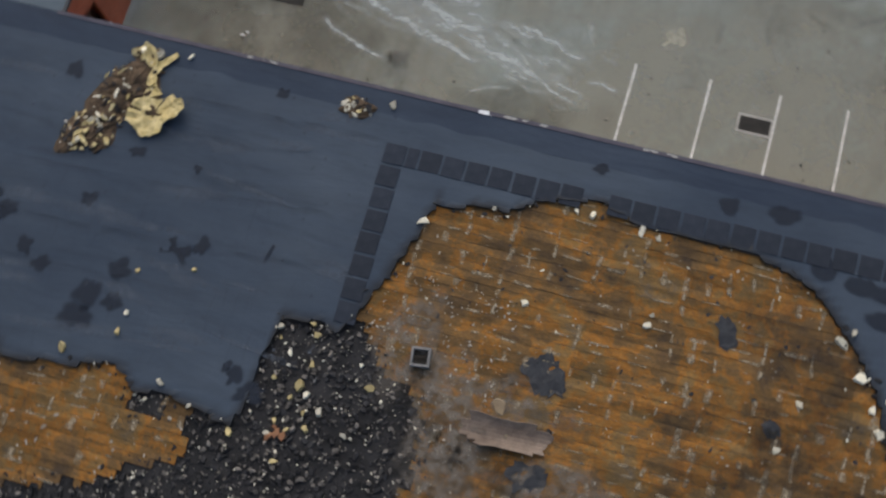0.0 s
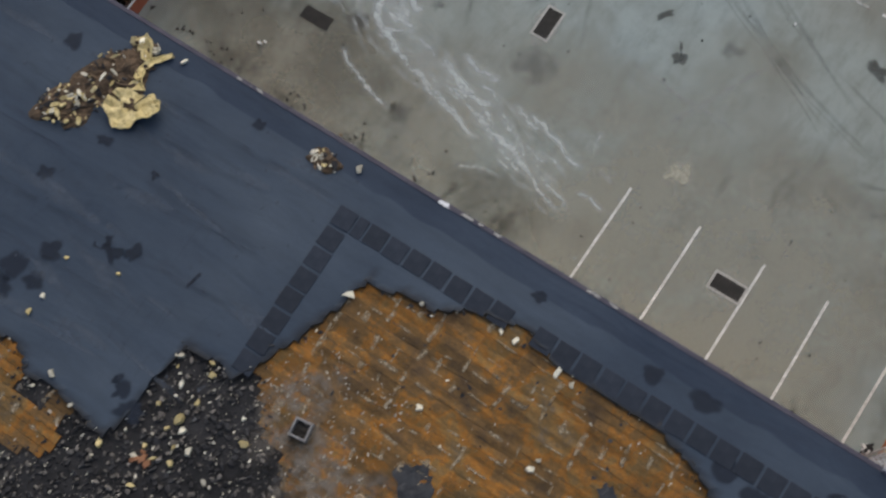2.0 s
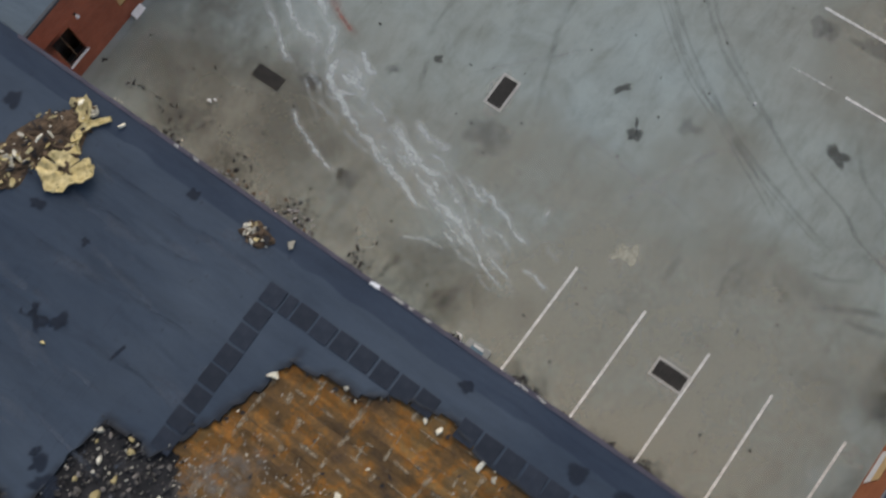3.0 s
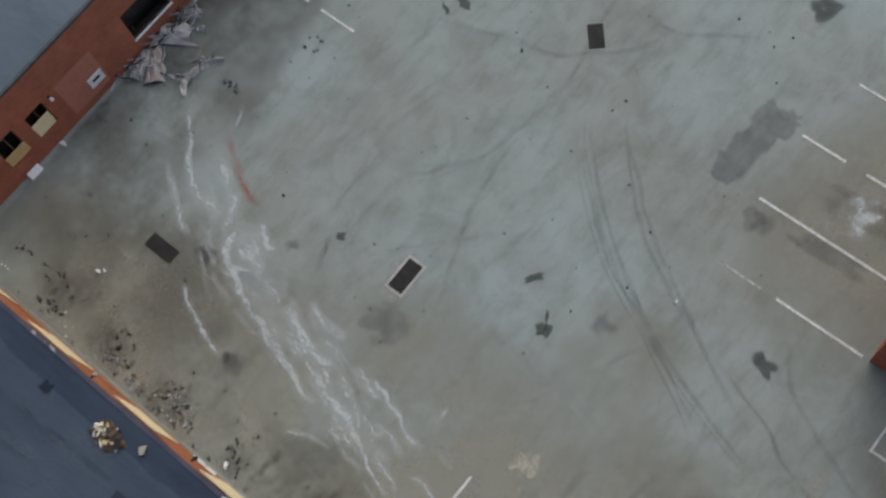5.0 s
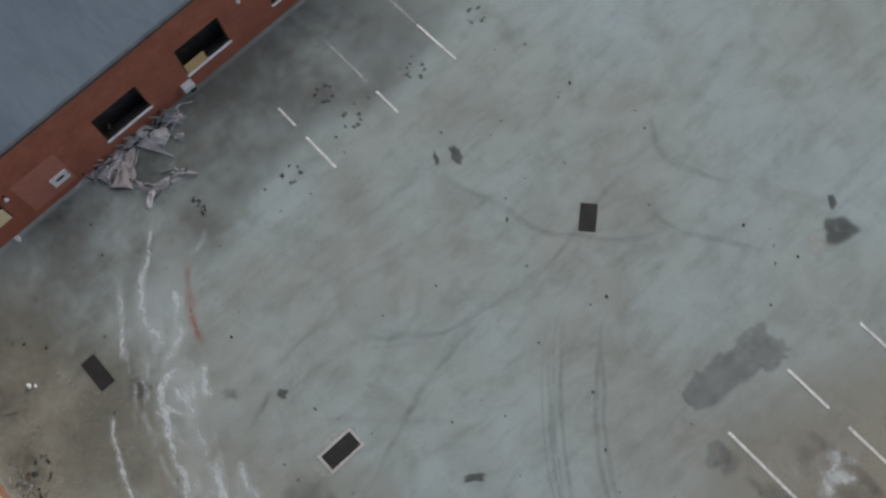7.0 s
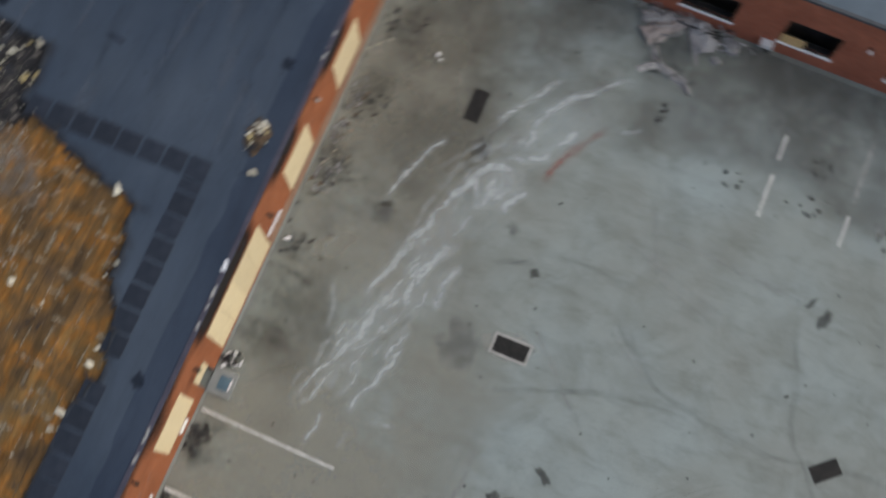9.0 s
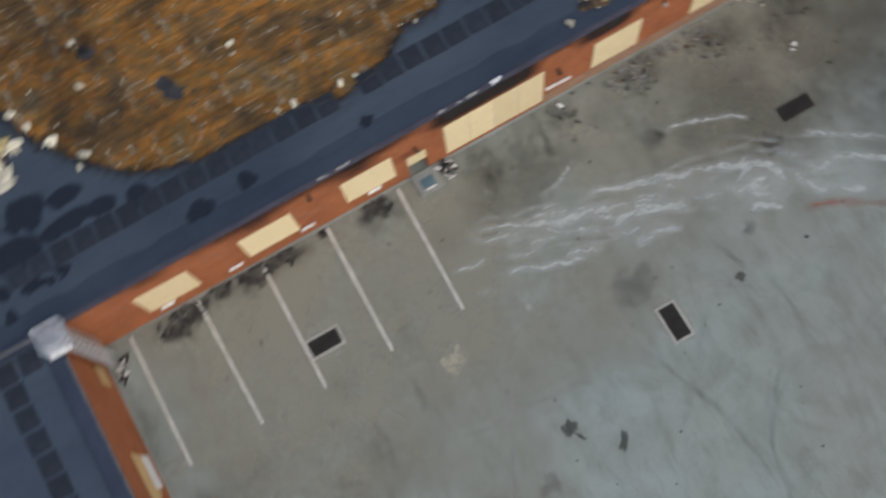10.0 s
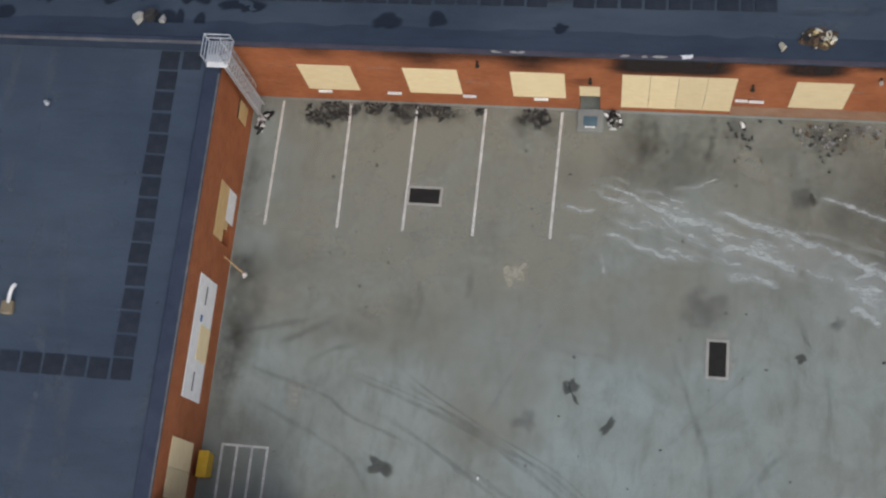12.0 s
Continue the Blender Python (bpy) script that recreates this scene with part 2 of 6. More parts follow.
def box(bm, x0, x1, y0, y1, z0, z1, m=None, bevel=0.0):
    """A box, its edges bevelled, placed by the matrix m."""
    r = bmesh.ops.create_cube(bm, size=1.0)
    vs = r["verts"]
    for v in vs:
        v.co = Vector(((x0 + x1) / 2 + v.co.x * (x1 - x0), (y0 + y1) / 2 + v.co.y * (y1 - y0), (z0 + z1) / 2 + v.co.z * (z1 - z0)))
    if bevel:
        es = {e for v in vs for e in v.link_edges}
        r = bmesh.ops.bevel(bm, geom=list(es), offset=bevel, segments=1, affect="EDGES")
        vs = r["verts"]
    if m is not None:
        bmesh.ops.transform(bm, matrix=m, verts=list(set(vs)))
    return bm


def slab(x0, x1, y0, y1, z0, z1, bevel=0.0, m=None):
    return box(bmesh.new(), x0, x1, y0, y1, z0, z1, m, bevel)


def tube(bm, a, b, r, seg=6):
    a, b = Vector(a), Vector(b)
    q = (b - a).to_track_quat("Z", "Y").to_matrix().to_4x4()
    bmesh.ops.create_cone(bm, cap_ends=True, segments=seg, radius1=r, radius2=r, depth=(b - a).length, matrix=Matrix.Translation((a + b) / 2) @ q)
    return bm


def wall_mesh(length, height, thick, holes):
    """A wall along +x from 0, front face at y = 0, thickness towards +y, with openings (x0, x1, z0, z1) cut through."""
    xs = sorted({0.0, length, *[h[i] for h in holes for i in (0, 1)]})
    zs = sorted({0.0, height, *[h[i] for h in holes for i in (2, 3)]})
    solid = {}
    for i in range(len(xs) - 1):
        for j in range(len(zs) - 1):
            cx, cz = (xs[i] + xs[i + 1]) / 2, (zs[j] + zs[j + 1]) / 2
            solid[i, j] = not any(a < cx < b and c < cz < d for a, b, c, d in holes)
    bm = bmesh.new()
    made = {}

    def vert(i, j, k):
        key = (i, j, k)
        if key not in made:
            made[key] = bm.verts.new((xs[i], thick * k, zs[j]))
        return made[key]

    for (i, j), s in solid.items():
        if not s:
            continue
        bm.faces.new([vert(i, j, 0), vert(i + 1, j, 0), vert(i + 1, j + 1, 0), vert(i, j + 1, 0)])
        bm.faces.new([vert(i, j, 1), vert(i, j + 1, 1), vert(i + 1, j + 1, 1), vert(i + 1, j, 1)])
        for di, dj, a, b in ((-1, 0, (i, j + 1), (i, j)), (1, 0, (i + 1, j), (i + 1, j + 1)), (0, -1, (i, j), (i + 1, j)), (0, 1, (i + 1, j + 1), (i, j + 1))):
            if not solid.get((i + di, j + dj), False):
                bm.faces.new([vert(*a, 0), vert(*a, 1), vert(*b, 1), vert(*b, 0)])
    bmesh.ops.recalc_face_normals(bm, faces=bm.faces)
    return bm


def ribbon(bm, pts, width, z, wob=0.25, fade=True, step=0.25, seed=0, drift=0.0, amt=1.0, frac=0.12):
    """A stain ribbon along a smooth line through pts; cover falls to its edges and ends."""
    lay = bm.verts.layers.float.get("cover") or bm.verts.layers.float.new("cover")
    p = [Vector((*q, 0)) for q in pts]
    line = []
    for i in range(len(p) - 1):
        a, b, c, d = p[max(i - 1, 0)], p[i], p[i + 1], p[min(i + 2, len(p) - 1)]
        k = max(2, int((c - b).length / step))
        for s in range(k):
            t = s / k
            line.append(0.5 * ((2 * b) + (c - a) * t + (2 * a - 5 * b + 4 * c - d) * t * t + (3 * b - a - 3 * c + d) * t ** 3))
    line.append(p[-1])
    rows = []
    n = len(line)
    for i, c in enumerate(line):
        d = (line[min(i + 1, n - 1)] - line[max(i - 1, 0)]).normalized()
        s = Vector((-d.y, d.x, 0))
        w = width * (1 + wob * 2 * noise.noise((c.x * 0.9 + seed, c.y * 0.9, seed))) / 2
        off = wob * width * noise.noise((c.x * 0.6, c.y * 0.6, seed + 7)) + drift * noise.noise((c.x * 1.3, c.y * 1.3, seed + 11))
        e = min(1.0, min(i, n - 1 - i) / max(1, n * frac)) if fade else 1.0
        row = []
        for k, cov in ((-1, 0.0), (-0.45, 0.8), (0, 1.0), (0.45, 0.8), (1, 0.0)):
            v = bm.verts.new((c.x + s.x * (k * w + off), c.y + s.y * (k * w + off), z))
            v[lay] = cov * e * amt
            row.append(v)
        rows.append(row)
    for a, b in zip(rows, rows[1:]):
        for k in range(4):
            bm.faces.new([a[k], a[k + 1], b[k + 1], b[k]])
    return bm


def blob(bm, x, y, rx, ry, z, rz=0.0, wob=0.35, seed=0, seg=28, hard=0.6):
    """A stain patch: an uneven disc whose cover falls to the rim."""
    lay = bm.verts.layers.float.get("cover") or bm.verts.layers.float.new("cover")
    c0, s0 = math.cos(radians(rz)), math.sin(radians(rz))
    mid = bm.verts.new((x, y, z))
    mid[lay] = 1.0
    rings = []
    for f, cov in ((hard, 1.0), (hard + (1 - hard) * 0.5, 0.7), (1.0, 0.0)):
        ring = []
        for k in range(seg):
            a = 2 * math.pi * k / seg
            r = f * (1 + wob * noise.noise((math.cos(a) * 1.3 + seed * 3.1, math.sin(a) * 1.3, seed)) * 1.6)
            u, v = rx * r * math.cos(a), ry * r * math.sin(a)
            w = bm.verts.new((x + u * c0 - v * s0, y + u * s0 + v * c0, z))
            w[lay] = cov
            ring.append(w)
        rings.append(ring)
    for k in range(seg):
        j = (k + 1) % seg
        bm.faces.new([mid, rings[0][k], rings[0][j]])
        for a, b in zip(rings, rings[1:]):
            bm.faces.new([a[k], b[k], b[j], a[j]])
    return bm


def stain_sheet(nm, material, z, cell, spots, streaks=(), warp=0.2, rough=0.6, area=(-0.45, 33.0, -38.0, 0.28)):
    """One thin stain layer: uneven patches (x, y, rx, ry, turn, hard, cover) and soft streaks (line, width, cover) on a fine grid."""
    xs = [v for x, y, rx, ry, *_ in spots for v in (x - 1.3 * max(rx, ry), x + 1.3 * max(rx, ry))] + [p[0] + d for pts, w, am in streaks for p in pts for d in (-2 * w, 2 * w)]
    ys = [v for x, y, rx, ry, *_ in spots for v in (y - 1.3 * max(rx, ry), y + 1.3 * max(rx, ry))] + [p[1] + d for pts, w, am in streaks for p in pts for d in (-2 * w, 2 * w)]
    fx, fy = np.meshgrid(np.arange(max(min(xs), area[0]), min(max(xs), area[1]), cell), np.arange(max(min(ys), area[2]), min(max(ys), area[3]), cell), indexing="ij")
    shift = np.array([[noise.noise((x * rough, y * rough, 3.0)) + 0.5 * noise.noise((x * rough * 2.9, y * rough * 2.9, 5.0)) for y in fy[0]] for x in fx[:, 0]])
    px, py = fx + 0.6 * warp * shift, fy + warp * shift
    cover = np.zeros_like(fx)
    for x, y, rx, ry, rz, hard, am in spots:
        c0, s0 = math.cos(radians(rz)), math.sin(radians(rz))
        u, v = ((px - x) * c0 + (py - y) * s0) / rx, ((py - y) * c0 - (px - x) * s0) / ry
        r = np.hypot(u, v) * (1 - 0.35 * shift)
        cover = np.maximum(cover, am * np.clip((1 - r) / (1 - hard), 0, 1))
    for pts, w, am in streaks:
        pts = np.array(pts, dtype=float)
        steps = np.hypot(*np.diff(pts, axis=0).T)
        total, at = steps.sum(), 0.0
        best = np.zeros_like(fx)
        for (ax, ay), (bx, by), ln in zip(pts, pts[1:], steps):
            t = np.clip(((px - ax) * (bx - ax) + (py - ay) * (by - ay)) / ln ** 2, 0, 1)
            dist = np.hypot(px - ax - t * (bx - ax), py - ay - t * (by - ay))
            run = (at + t * ln) / total
            end = np.clip(np.minimum(run, 1 - run) * 6 + 0.1, 0, 1)
            best = np.maximum(best, end * (0.55 * np.exp(-(dist / (0.24 * w)) ** 2) + 0.45 * np.exp(-(dist / (0.8 * w)) ** 2)))
            at += ln
        cover = np.minimum(1.0, np.maximum(cover, am * best) + 0.3 * am * best * (cover > 0.1))
    wet = (cover[:-1, :-1] + cover[1:, :-1] + cover[:-1, 1:] + cover[1:, 1:]) > 0.02
    ny = fx.shape[1]
    me = bpy.data.meshes.new(nm)
    me.from_pydata([(x, y, z) for x, y in zip(fx.ravel(), fy.ravel())], [], [(i * ny + j, (i + 1) * ny + j, (i + 1) * ny + j + 1, i * ny + j + 1) for i, j in np.argwhere(wet).tolist()])
    me.attributes.new("cover", "FLOAT", "POINT").data.foreach_set("value", cover.ravel().astype(np.float32))
    me.materials.append(material)
    return new(nm, me)


def soft_rect(bm, x0, x1, y0, y1, z, soft=0.4, low=0.15, amt=1.0, n=12):
    """A rectangular stain, fading out at its sides and lower edge, full at its upper edge."""
    lay = bm.verts.layers.float.get("cover") or bm.verts.layers.float.new("cover")
    g = []
    for i in range(n + 1):
        row = []
        for j in range(n + 1):
            x, y = x0 - soft + (x1 - x0 + 2 * soft) * i / n, y0 - low + (y1 - y0 + low) * j / n
            c = min(1.0, (x - x0 + soft) / (1.6 * soft), (x1 + soft - x) / (1.6 * soft)) * min(1.0, (y - y0 + low) / (2 * low))
            v = bm.verts.new((x, y, z))
            v[lay] = max(0.0, c) * amt
            row.append(v)
        g.append(row)
    for i in range(n):
        for j in range(n):
            bm.faces.new([g[i][j], g[i + 1][j], g[i + 1][j + 1], g[i][j + 1]])
    return bm


def chunk(bm, x, y, z, sx, sy, sz, rz, rng, tilt=0.3, rag=0.25):
    """A broken slab with uneven corners."""
    m = Matrix.Translation((x, y, z)) @ Euler((rng.uniform(-tilt, tilt), rng.uniform(-tilt, tilt), rz)).to_matrix().to_4x4()
    n = rng.randint(5, 7)
    ang = sorted((k + rng.uniform(-0.3, 0.3)) * 2 * math.pi / n for k in range(n))
    rad = [1 + rng.uniform(-rag, rag) for _ in range(n)]
    low = [bm.verts.new(m @ Vector((sx / 2 * r * math.cos(a), sy / 2 * r * math.sin(a), -sz / 2))) for a, r in zip(ang, rad)]
    top = [bm.verts.new(m @ Vector((sx / 2 * r * 0.93 * math.cos(a), sy / 2 * r * 0.93 * math.sin(a), sz / 2 * rng.uniform(0.7, 1.2)))) for a, r in zip(ang, rad)]
    bm.faces.new(top)
    bm.faces.new(list(reversed(low)))
    for k in range(n):
        j = (k + 1) % n
        bm.faces.new([low[k], low[j], top[j], top[k]])
    return bm


# ---- ground ----
bm = bmesh.new()
bmesh.ops.create_grid(bm, x_segments=60, y_segments=60, size=1)
for v in bm.verts:
    v.co.x, v.co.y = [math.copysign(abs(c) ** 3, c) * 1500 for c in (v.co.x, v.co.y)]
    v.co.x += 17
    v.co.y -= 12
tagged(mesh_ob("ground", bm, YARD), "grey stained concrete yard with drains and parking bays", "ground", kind="structure")

# ---- wings: walls ----
N_Y, W_X, E_X = 0.3, -0.5, 33.06
N_H, W_H, E_H = 4.78, 4.38, 4.5
N_WIN = [(2.05, 4.1), (6.15, 8.2), (10.22, 12.22), (14.36, 18.45)]
N_WIN_E = [(20.55, 22.5), (24.8, 26.85), (28.95, 31.0)]
N_HOLES = [(a, b, 1.05, 3.2) for a, b in N_WIN[:3]] + [(14.36, 18.45, 0.42, 3.28), (12.76, 13.54, 0.0, 2.15)]
N_HOLES += [(a, b, 1.0, 3.18) for a, b in N_WIN_E]
OFF = 0.6
bm = wall_mesh(E_X + OFF + 0.2, N_H - 0.1, 0.3, [(a + OFF, b + OFF, c, d) for a, b, c, d in N_HOLES])
w = mesh_ob("wall_north", bm, BRICK)
w.matrix_basis = pose(-OFF, N_Y, 0)
tagged(w, "orange-red brick wall of the burnt wing with boarded openings", "wall", kind="structure")

W_HOLES = [(0.4, 1.4, 0.75, 1.8), (4.2, 6.4, 0.5, 2.4), (8.05, 12.62, 1.15, 3.0), (14.06, 16.2, 1.0, 3.2)]
W_LEN = 16.75
bm = wall_mesh(W_LEN, W_H - 0.1, 0.3, [(W_LEN - 0.3 - b, W_LEN - 0.3 - a, c, d) for a, b, c, d in W_HOLES])
w = mesh_ob("wall_west", bm, BRICK)
w.matrix_basis = pose(W_X, -16.45, 0, 0, 0, 90)
tagged(w, "orange-red brick wall of the side wing with boards", "wall", kind="structure")

E_HOLES = [(0.62, 1.62, 0.98, 2.85), (3.8, 4.75, 1.0, 2.7), (5.35, 6.28, 1.1, 2.55), (10.66, 12.74, 0.97, 2.6), (14.58, 16.66, 0.97, 2.68), (18.8, 20.05, 1.0, 2.6), (21.3, 22.6, 1.0, 2.6)]
E_LEN = 25.3
bm = wall_mesh(E_LEN, E_H - 0.1, 0.3, E_HOLES)
w = mesh_ob("wall_east", bm, BRICK_E)
w.matrix_basis = pose(E_X, 0.3, 0, 0, 0, -90)
tagged(w, "dull red brick wall with dark broken windows", "wall", kind="structure")

# closing walls out of view
for nm, x0, x1, y0, y1, h in (("wall_back", -16, 46, 24, 24.3, 4.6), ("wall_far_west", -16.3, -16, -40, 24.3, 4.2), ("wall_far_east", 50, 50.3, -25, 0.3, 4.3), ("wall_north_east", 34.8, 46, 0.35, 0.65, 4.6), ("wall_gable_east", 46, 46.3, 0.35, 24.3, 4.6), ("wall_end_east", 34.5, 50, -25.3, -25.0, 4.3)):
    tagged(mesh_ob(nm, slab(x0, x1, y0, y1, 0, h), BRICK_E), "plain red brick wall closing the building", "wall", kind="structure")

# block at the end of the west wing
tagged(mesh_ob("wall_block_north", slab(W_X, 3.7, -16.75, -16.45, 0, 4.0), BRICK_E), "red brick end wall of the projecting block", "wall", kind="structure")
tagged(mesh_ob("wall_block_east", slab(3.4, 3.7, -40, -16.75, 0, 4.0), BRICK_E), "red brick side wall of the projecting block", "wall", kind="structure")
tagged(mesh_ob("roof_block", slab(W_X - 0.3, 3.72, -40, -16.43, 4.0, 4.15, 0.02), FELT), "blue-grey felt roof of the projecting block", "roof", kind="structure")

# ---- roofs ----
ROOF = 4.66


EDGE_X = (-0.5, 0.6, 1.0, 1.7, 2.7, 3.9, 5.1, 6.9, 8.4, 10.4, 11.8, 13.4, 14.7, 16.1, 17.3, 17.5, 18.1, 18.6, 19.2, 19.9, 21.0, 21.4, 21.55, 23.0, 25.3, 26.3, 27.8, 30.2, 31.5, 33.0, 35.0)
EDGE_Y = (16.0, 10.5, 8.6, 7.0, 5.4, 4.1, 3.5, 2.9, 3.1, 3.0, 2.55, 2.8, 3.6, 3.85, 4.1, 5.4, 6.7, 8.0, 9.4, 9.05, 9.15, 10.2, 13.2, 12.95, 12.9, 12.3, 12.7, 13.1, 12.0, 11.0, 10.5)


def edge_y(x):
    """Where the felt ends and the burnt part begins."""
    return float(np.interp(x, EDGE_X, EDGE_Y))


def burnt(x, y):
    """Metres from the burnt edge; negative where the felt has burnt away."""
    nz = 0.35 * noise.noise((x * 0.8, y * 0.8, 3.0)) + 0.3 * noise.noise((x * 1.9, y * 1.9, 8.0)) + 0.15 * noise.noise((x * 4.1, y * 4.1, 1.0))
    slope = (edge_y(x + 0.25) - edge_y(x - 0.25)) / 0.5
    return (edge_y(x) - y) / math.sqrt(1 + min(slope * slope, 20)) + nz * 0.45


def deck_main(x, y):
    """The open deck west of the charred rubble."""
    limit = float(np.interp(y, (8.0, 8.8, 9.6, 10.5, 11.8, 14.0, 20.0), (30.0, 18.6, 17.9, 16.5, 15.7, 15.5, 15.2)))
    return x < min(limit, 19.4) + 0.5 * noise.noise((x * 0.9, y * 0.9, 2)) + 0.3 * noise.noise((x * 2.5, y * 2.5, 4))


def deck_small(x, y):
    upper = float(np.interp(x, (22.9, 24.7, 26.2, 28.7, 33.0), (14.7, 15.5, 16.5, 17.0, 17.0)))
    nz = 0.4 * noise.noise((x * 1.1, y * 1.1, 2)) + 0.25 * noise.noise((x * 2.7, y * 2.7, 5))
    return x > 22.9 + nz and y < upper + nz and not (24.1 < x + nz < 25.3 and y < 13.7 + nz)


def ragged_sheet(x0, x1, y0, y1, z, cell=0.3, thick=0.05):
    bm = bmesh.new()
    lay = bm.verts.layers.float.new("scorch")
    nx, ny = round((x1 - x0) / cell), round((y1 - y0) / cell)
    grid = {}
    val = {}
    for i in range(nx + 1):
        for j in range(ny + 1):
            x, y = x0 + (x1 - x0) * i / nx, y0 + (y1 - y0) * j / ny
            val[i, j] = burnt(x, y)
            grid[i, j] = (x, y)
    vs = {}

    def vert(i, j):
        if (i, j) not in vs:
            x, y = grid[i, j]
            f = val[i, j]
            if f < 0.25:
                e = 0.05
                gx, gy = (burnt(x + e, y) - f) / e, (burnt(x, y + e) - f) / e
                g = gx * gx + gy * gy + 0.05
                s = max(-0.5, min(0.5, -f / g)) if f < 0 else 0
                x, y = x + gx * s, y + gy * s
            v = bm.verts.new((x, y, z + 0.03 * noise.noise((x * 0.7, y * 0.7, 0)) + (0.05 if f < 0.1 else 0)))
            v[lay] = max(0.0, min(1.0, 1 - f / 0.35)) if f < 0.35 else 0.0
            vs[i, j] = v
        return vs[i, j]

    for i in range(nx):
        for j in range(ny):
            q = [(i, j), (i + 1, j), (i + 1, j + 1), (i, j + 1)]
            if sum(val[k] for k in q) > 0:
                bm.faces.new([vert(*k) for k in q])
    rim = [e for e in bm.edges if e.is_boundary]
    r = bmesh.ops.extrude_edge_only(bm, edges=rim)
    for v in [g for g in r["geom"] if isinstance(g, bmesh.types.BMVert)]:
        v.co.z -= thick + 0.05
    return bm


roof = mesh_ob("roof_north", ragged_sheet(-16, 46, 0.75, 24, ROOF + 0.07, 0.25), FELT, smooth=False)
tagged(roof, "blue-grey felt roof burnt through to the boards", "roof", kind="structure")
DECK_BED = tagged(mesh_ob("roof_deck_bed", slab(-16, 46, 0.7, 24, ROOF - 0.4, ROOF - 0.1), CHAR), "burnt wooden roof deck of orange-brown boards", "roof", kind="structure")
# raised felt edge along the yard
bm = bmesh.new()
prof = [(1.25, ROOF + 0.07), (0.95, ROOF + 0.102), (0.65, ROOF + 0.135), (0.42, ROOF + 0.152), (0.26, ROOF + 0.16), (0.24, ROOF + 0.02), (0.3, ROOF + 0.0), (1.25, ROOF - 0.1)]
xs = [-16 + 62 * k / 70 for k in range(71)]
rows = [[bm.verts.new((x, y, z + (0.012 * noise.noise((x * 0.8, y, 2)) if y < 0.9 else 0.0))) for y, z in prof] for x in xs]
for a, b in zip(rows, rows[1:]):
    for k in range(len(prof)):
        bm.faces.new([a[k], a[(k + 1) % len(prof)], b[(k + 1) % len(prof)], b[k]])
bm.faces.new(rows[0])
bm.faces.new(rows[-1])
bmesh.ops.recalc_face_normals(bm, faces=bm.faces)
FLASH = surface("mauve_metal_edging", (0.048, 0.045, 0.062), (0.085, 0.078, 0.1), 1.2, 20, 0.6, 0.1)
tagged(mesh_ob("trim_edging_north", slab(-16, E_X + 0.05, 0.222, 0.38, ROOF + 0.163, ROOF + 0.178, 0.005), FLASH), "dull mauve metal edging along the roof edge", "edging", kind="structure")
# darker copy of the roof felt: shade on the slope put into its colour
tagged(mesh_ob("trim_roof_north", bm, membrane("shaded_felt_edge", (0.024, 0.036, 0.058), (0.043, 0.059, 0.084))), "raised blue-grey felt edge of the roof", "roof edge", kind="structure")

tagged(mesh_ob("roof_west", slab(-16, W_X - 0.25, -40, 0.2, 3.9, 4.25), FELT_W), "blue-grey felt roof with dark walkway pads", "roof", kind="structure")
bm = slab(W_X - 0.58, W_X + 0.03, -16.43, 0.2, 4.22, 4.36, 0.03)
tagged(mesh_ob("trim_roof_west", bm, EDGE), "raised felt edge with a thin metal drip", "roof edge", kind="structure")
DRIP = surface("dull_metal_drip", (0.10, 0.10, 0.105), (0.18, 0.175, 0.175), 2.0, 25, 0.6, 0.2)
tagged(mesh_ob("trim_drip_west", slab(W_X - 0.03, W_X + 0.045, -16.43, -0.75, 4.362, 4.385, 0.004), DRIP), "thin dull metal drip along the roof edge", "edging", kind="structure")
tagged(mesh_ob("trim_step_cap", slab(-16, W_X - 0.62, 0.2, 0.32, 4.853, 4.875, 0.004), DRIP), "thin pale metal capping on the roof upstand", "edging", kind="structure")
tagged(mesh_ob("trim_roof_step", slab(-16, W_X - 0.3, 0.2, 0.5, 4.1, 4.85, 0.03), EDGE), "low felt-covered upstand between the roofs", "roof edge", kind="structure")
tagged(mesh_ob("roof_east", slab(E_X + 0.1, 50, -25, 0.2, 4.05, 4.44), FELT_E), "pale grey felt roof", "roof", kind="structure")
tagged(mesh_ob("trim_roof_east", slab(E_X - 0.03, E_X + 0.12, -25, 0.2, 4.34, 4.5, 0.02), surface("dark_flashing", (0.05, 0.055, 0.06), (0.09, 0.095, 0.1))), "dark metal flashing along the roof edge", "roof edge", kind="structure")

# ---- parking lines and drains ----


def painted_line(nm, x0, y0, x1, y1, width=0.1, gaps=(), faint=False):
    bm = bmesh.new()
    if faint:
        ribbon(bm, ((x0, y0), ((x0 + x1) / 2, (y0 + y1) / 2), (x1, y1)), width * 1.4, 0.0165, 0.15, seed=x0, amt=0.8)
        return tagged(mesh_ob(nm, bm, M_LINE), "almost worn away white parking bay line on concrete", "line", "parking lines", "structure")
    d = Vector((x1 - x0, y1 - y0, 0))
    ln = d.length
    m = Matrix.Translation((x0, y0, 0)) @ Matrix.Rotation(math.atan2(d.y, d.x), 4, "Z")
    cuts = [0.0, *[g for q in gaps for g in q], ln]
    for a, b in zip(cuts[::2], cuts[1::2]):
        box(bm, a, b, -width / 2, width / 2, 0.001, 0.018, m)
    return tagged(mesh_ob(nm, bm, LINE), "worn white painted parking bay line on concrete", "line", "parking lines", "structure")


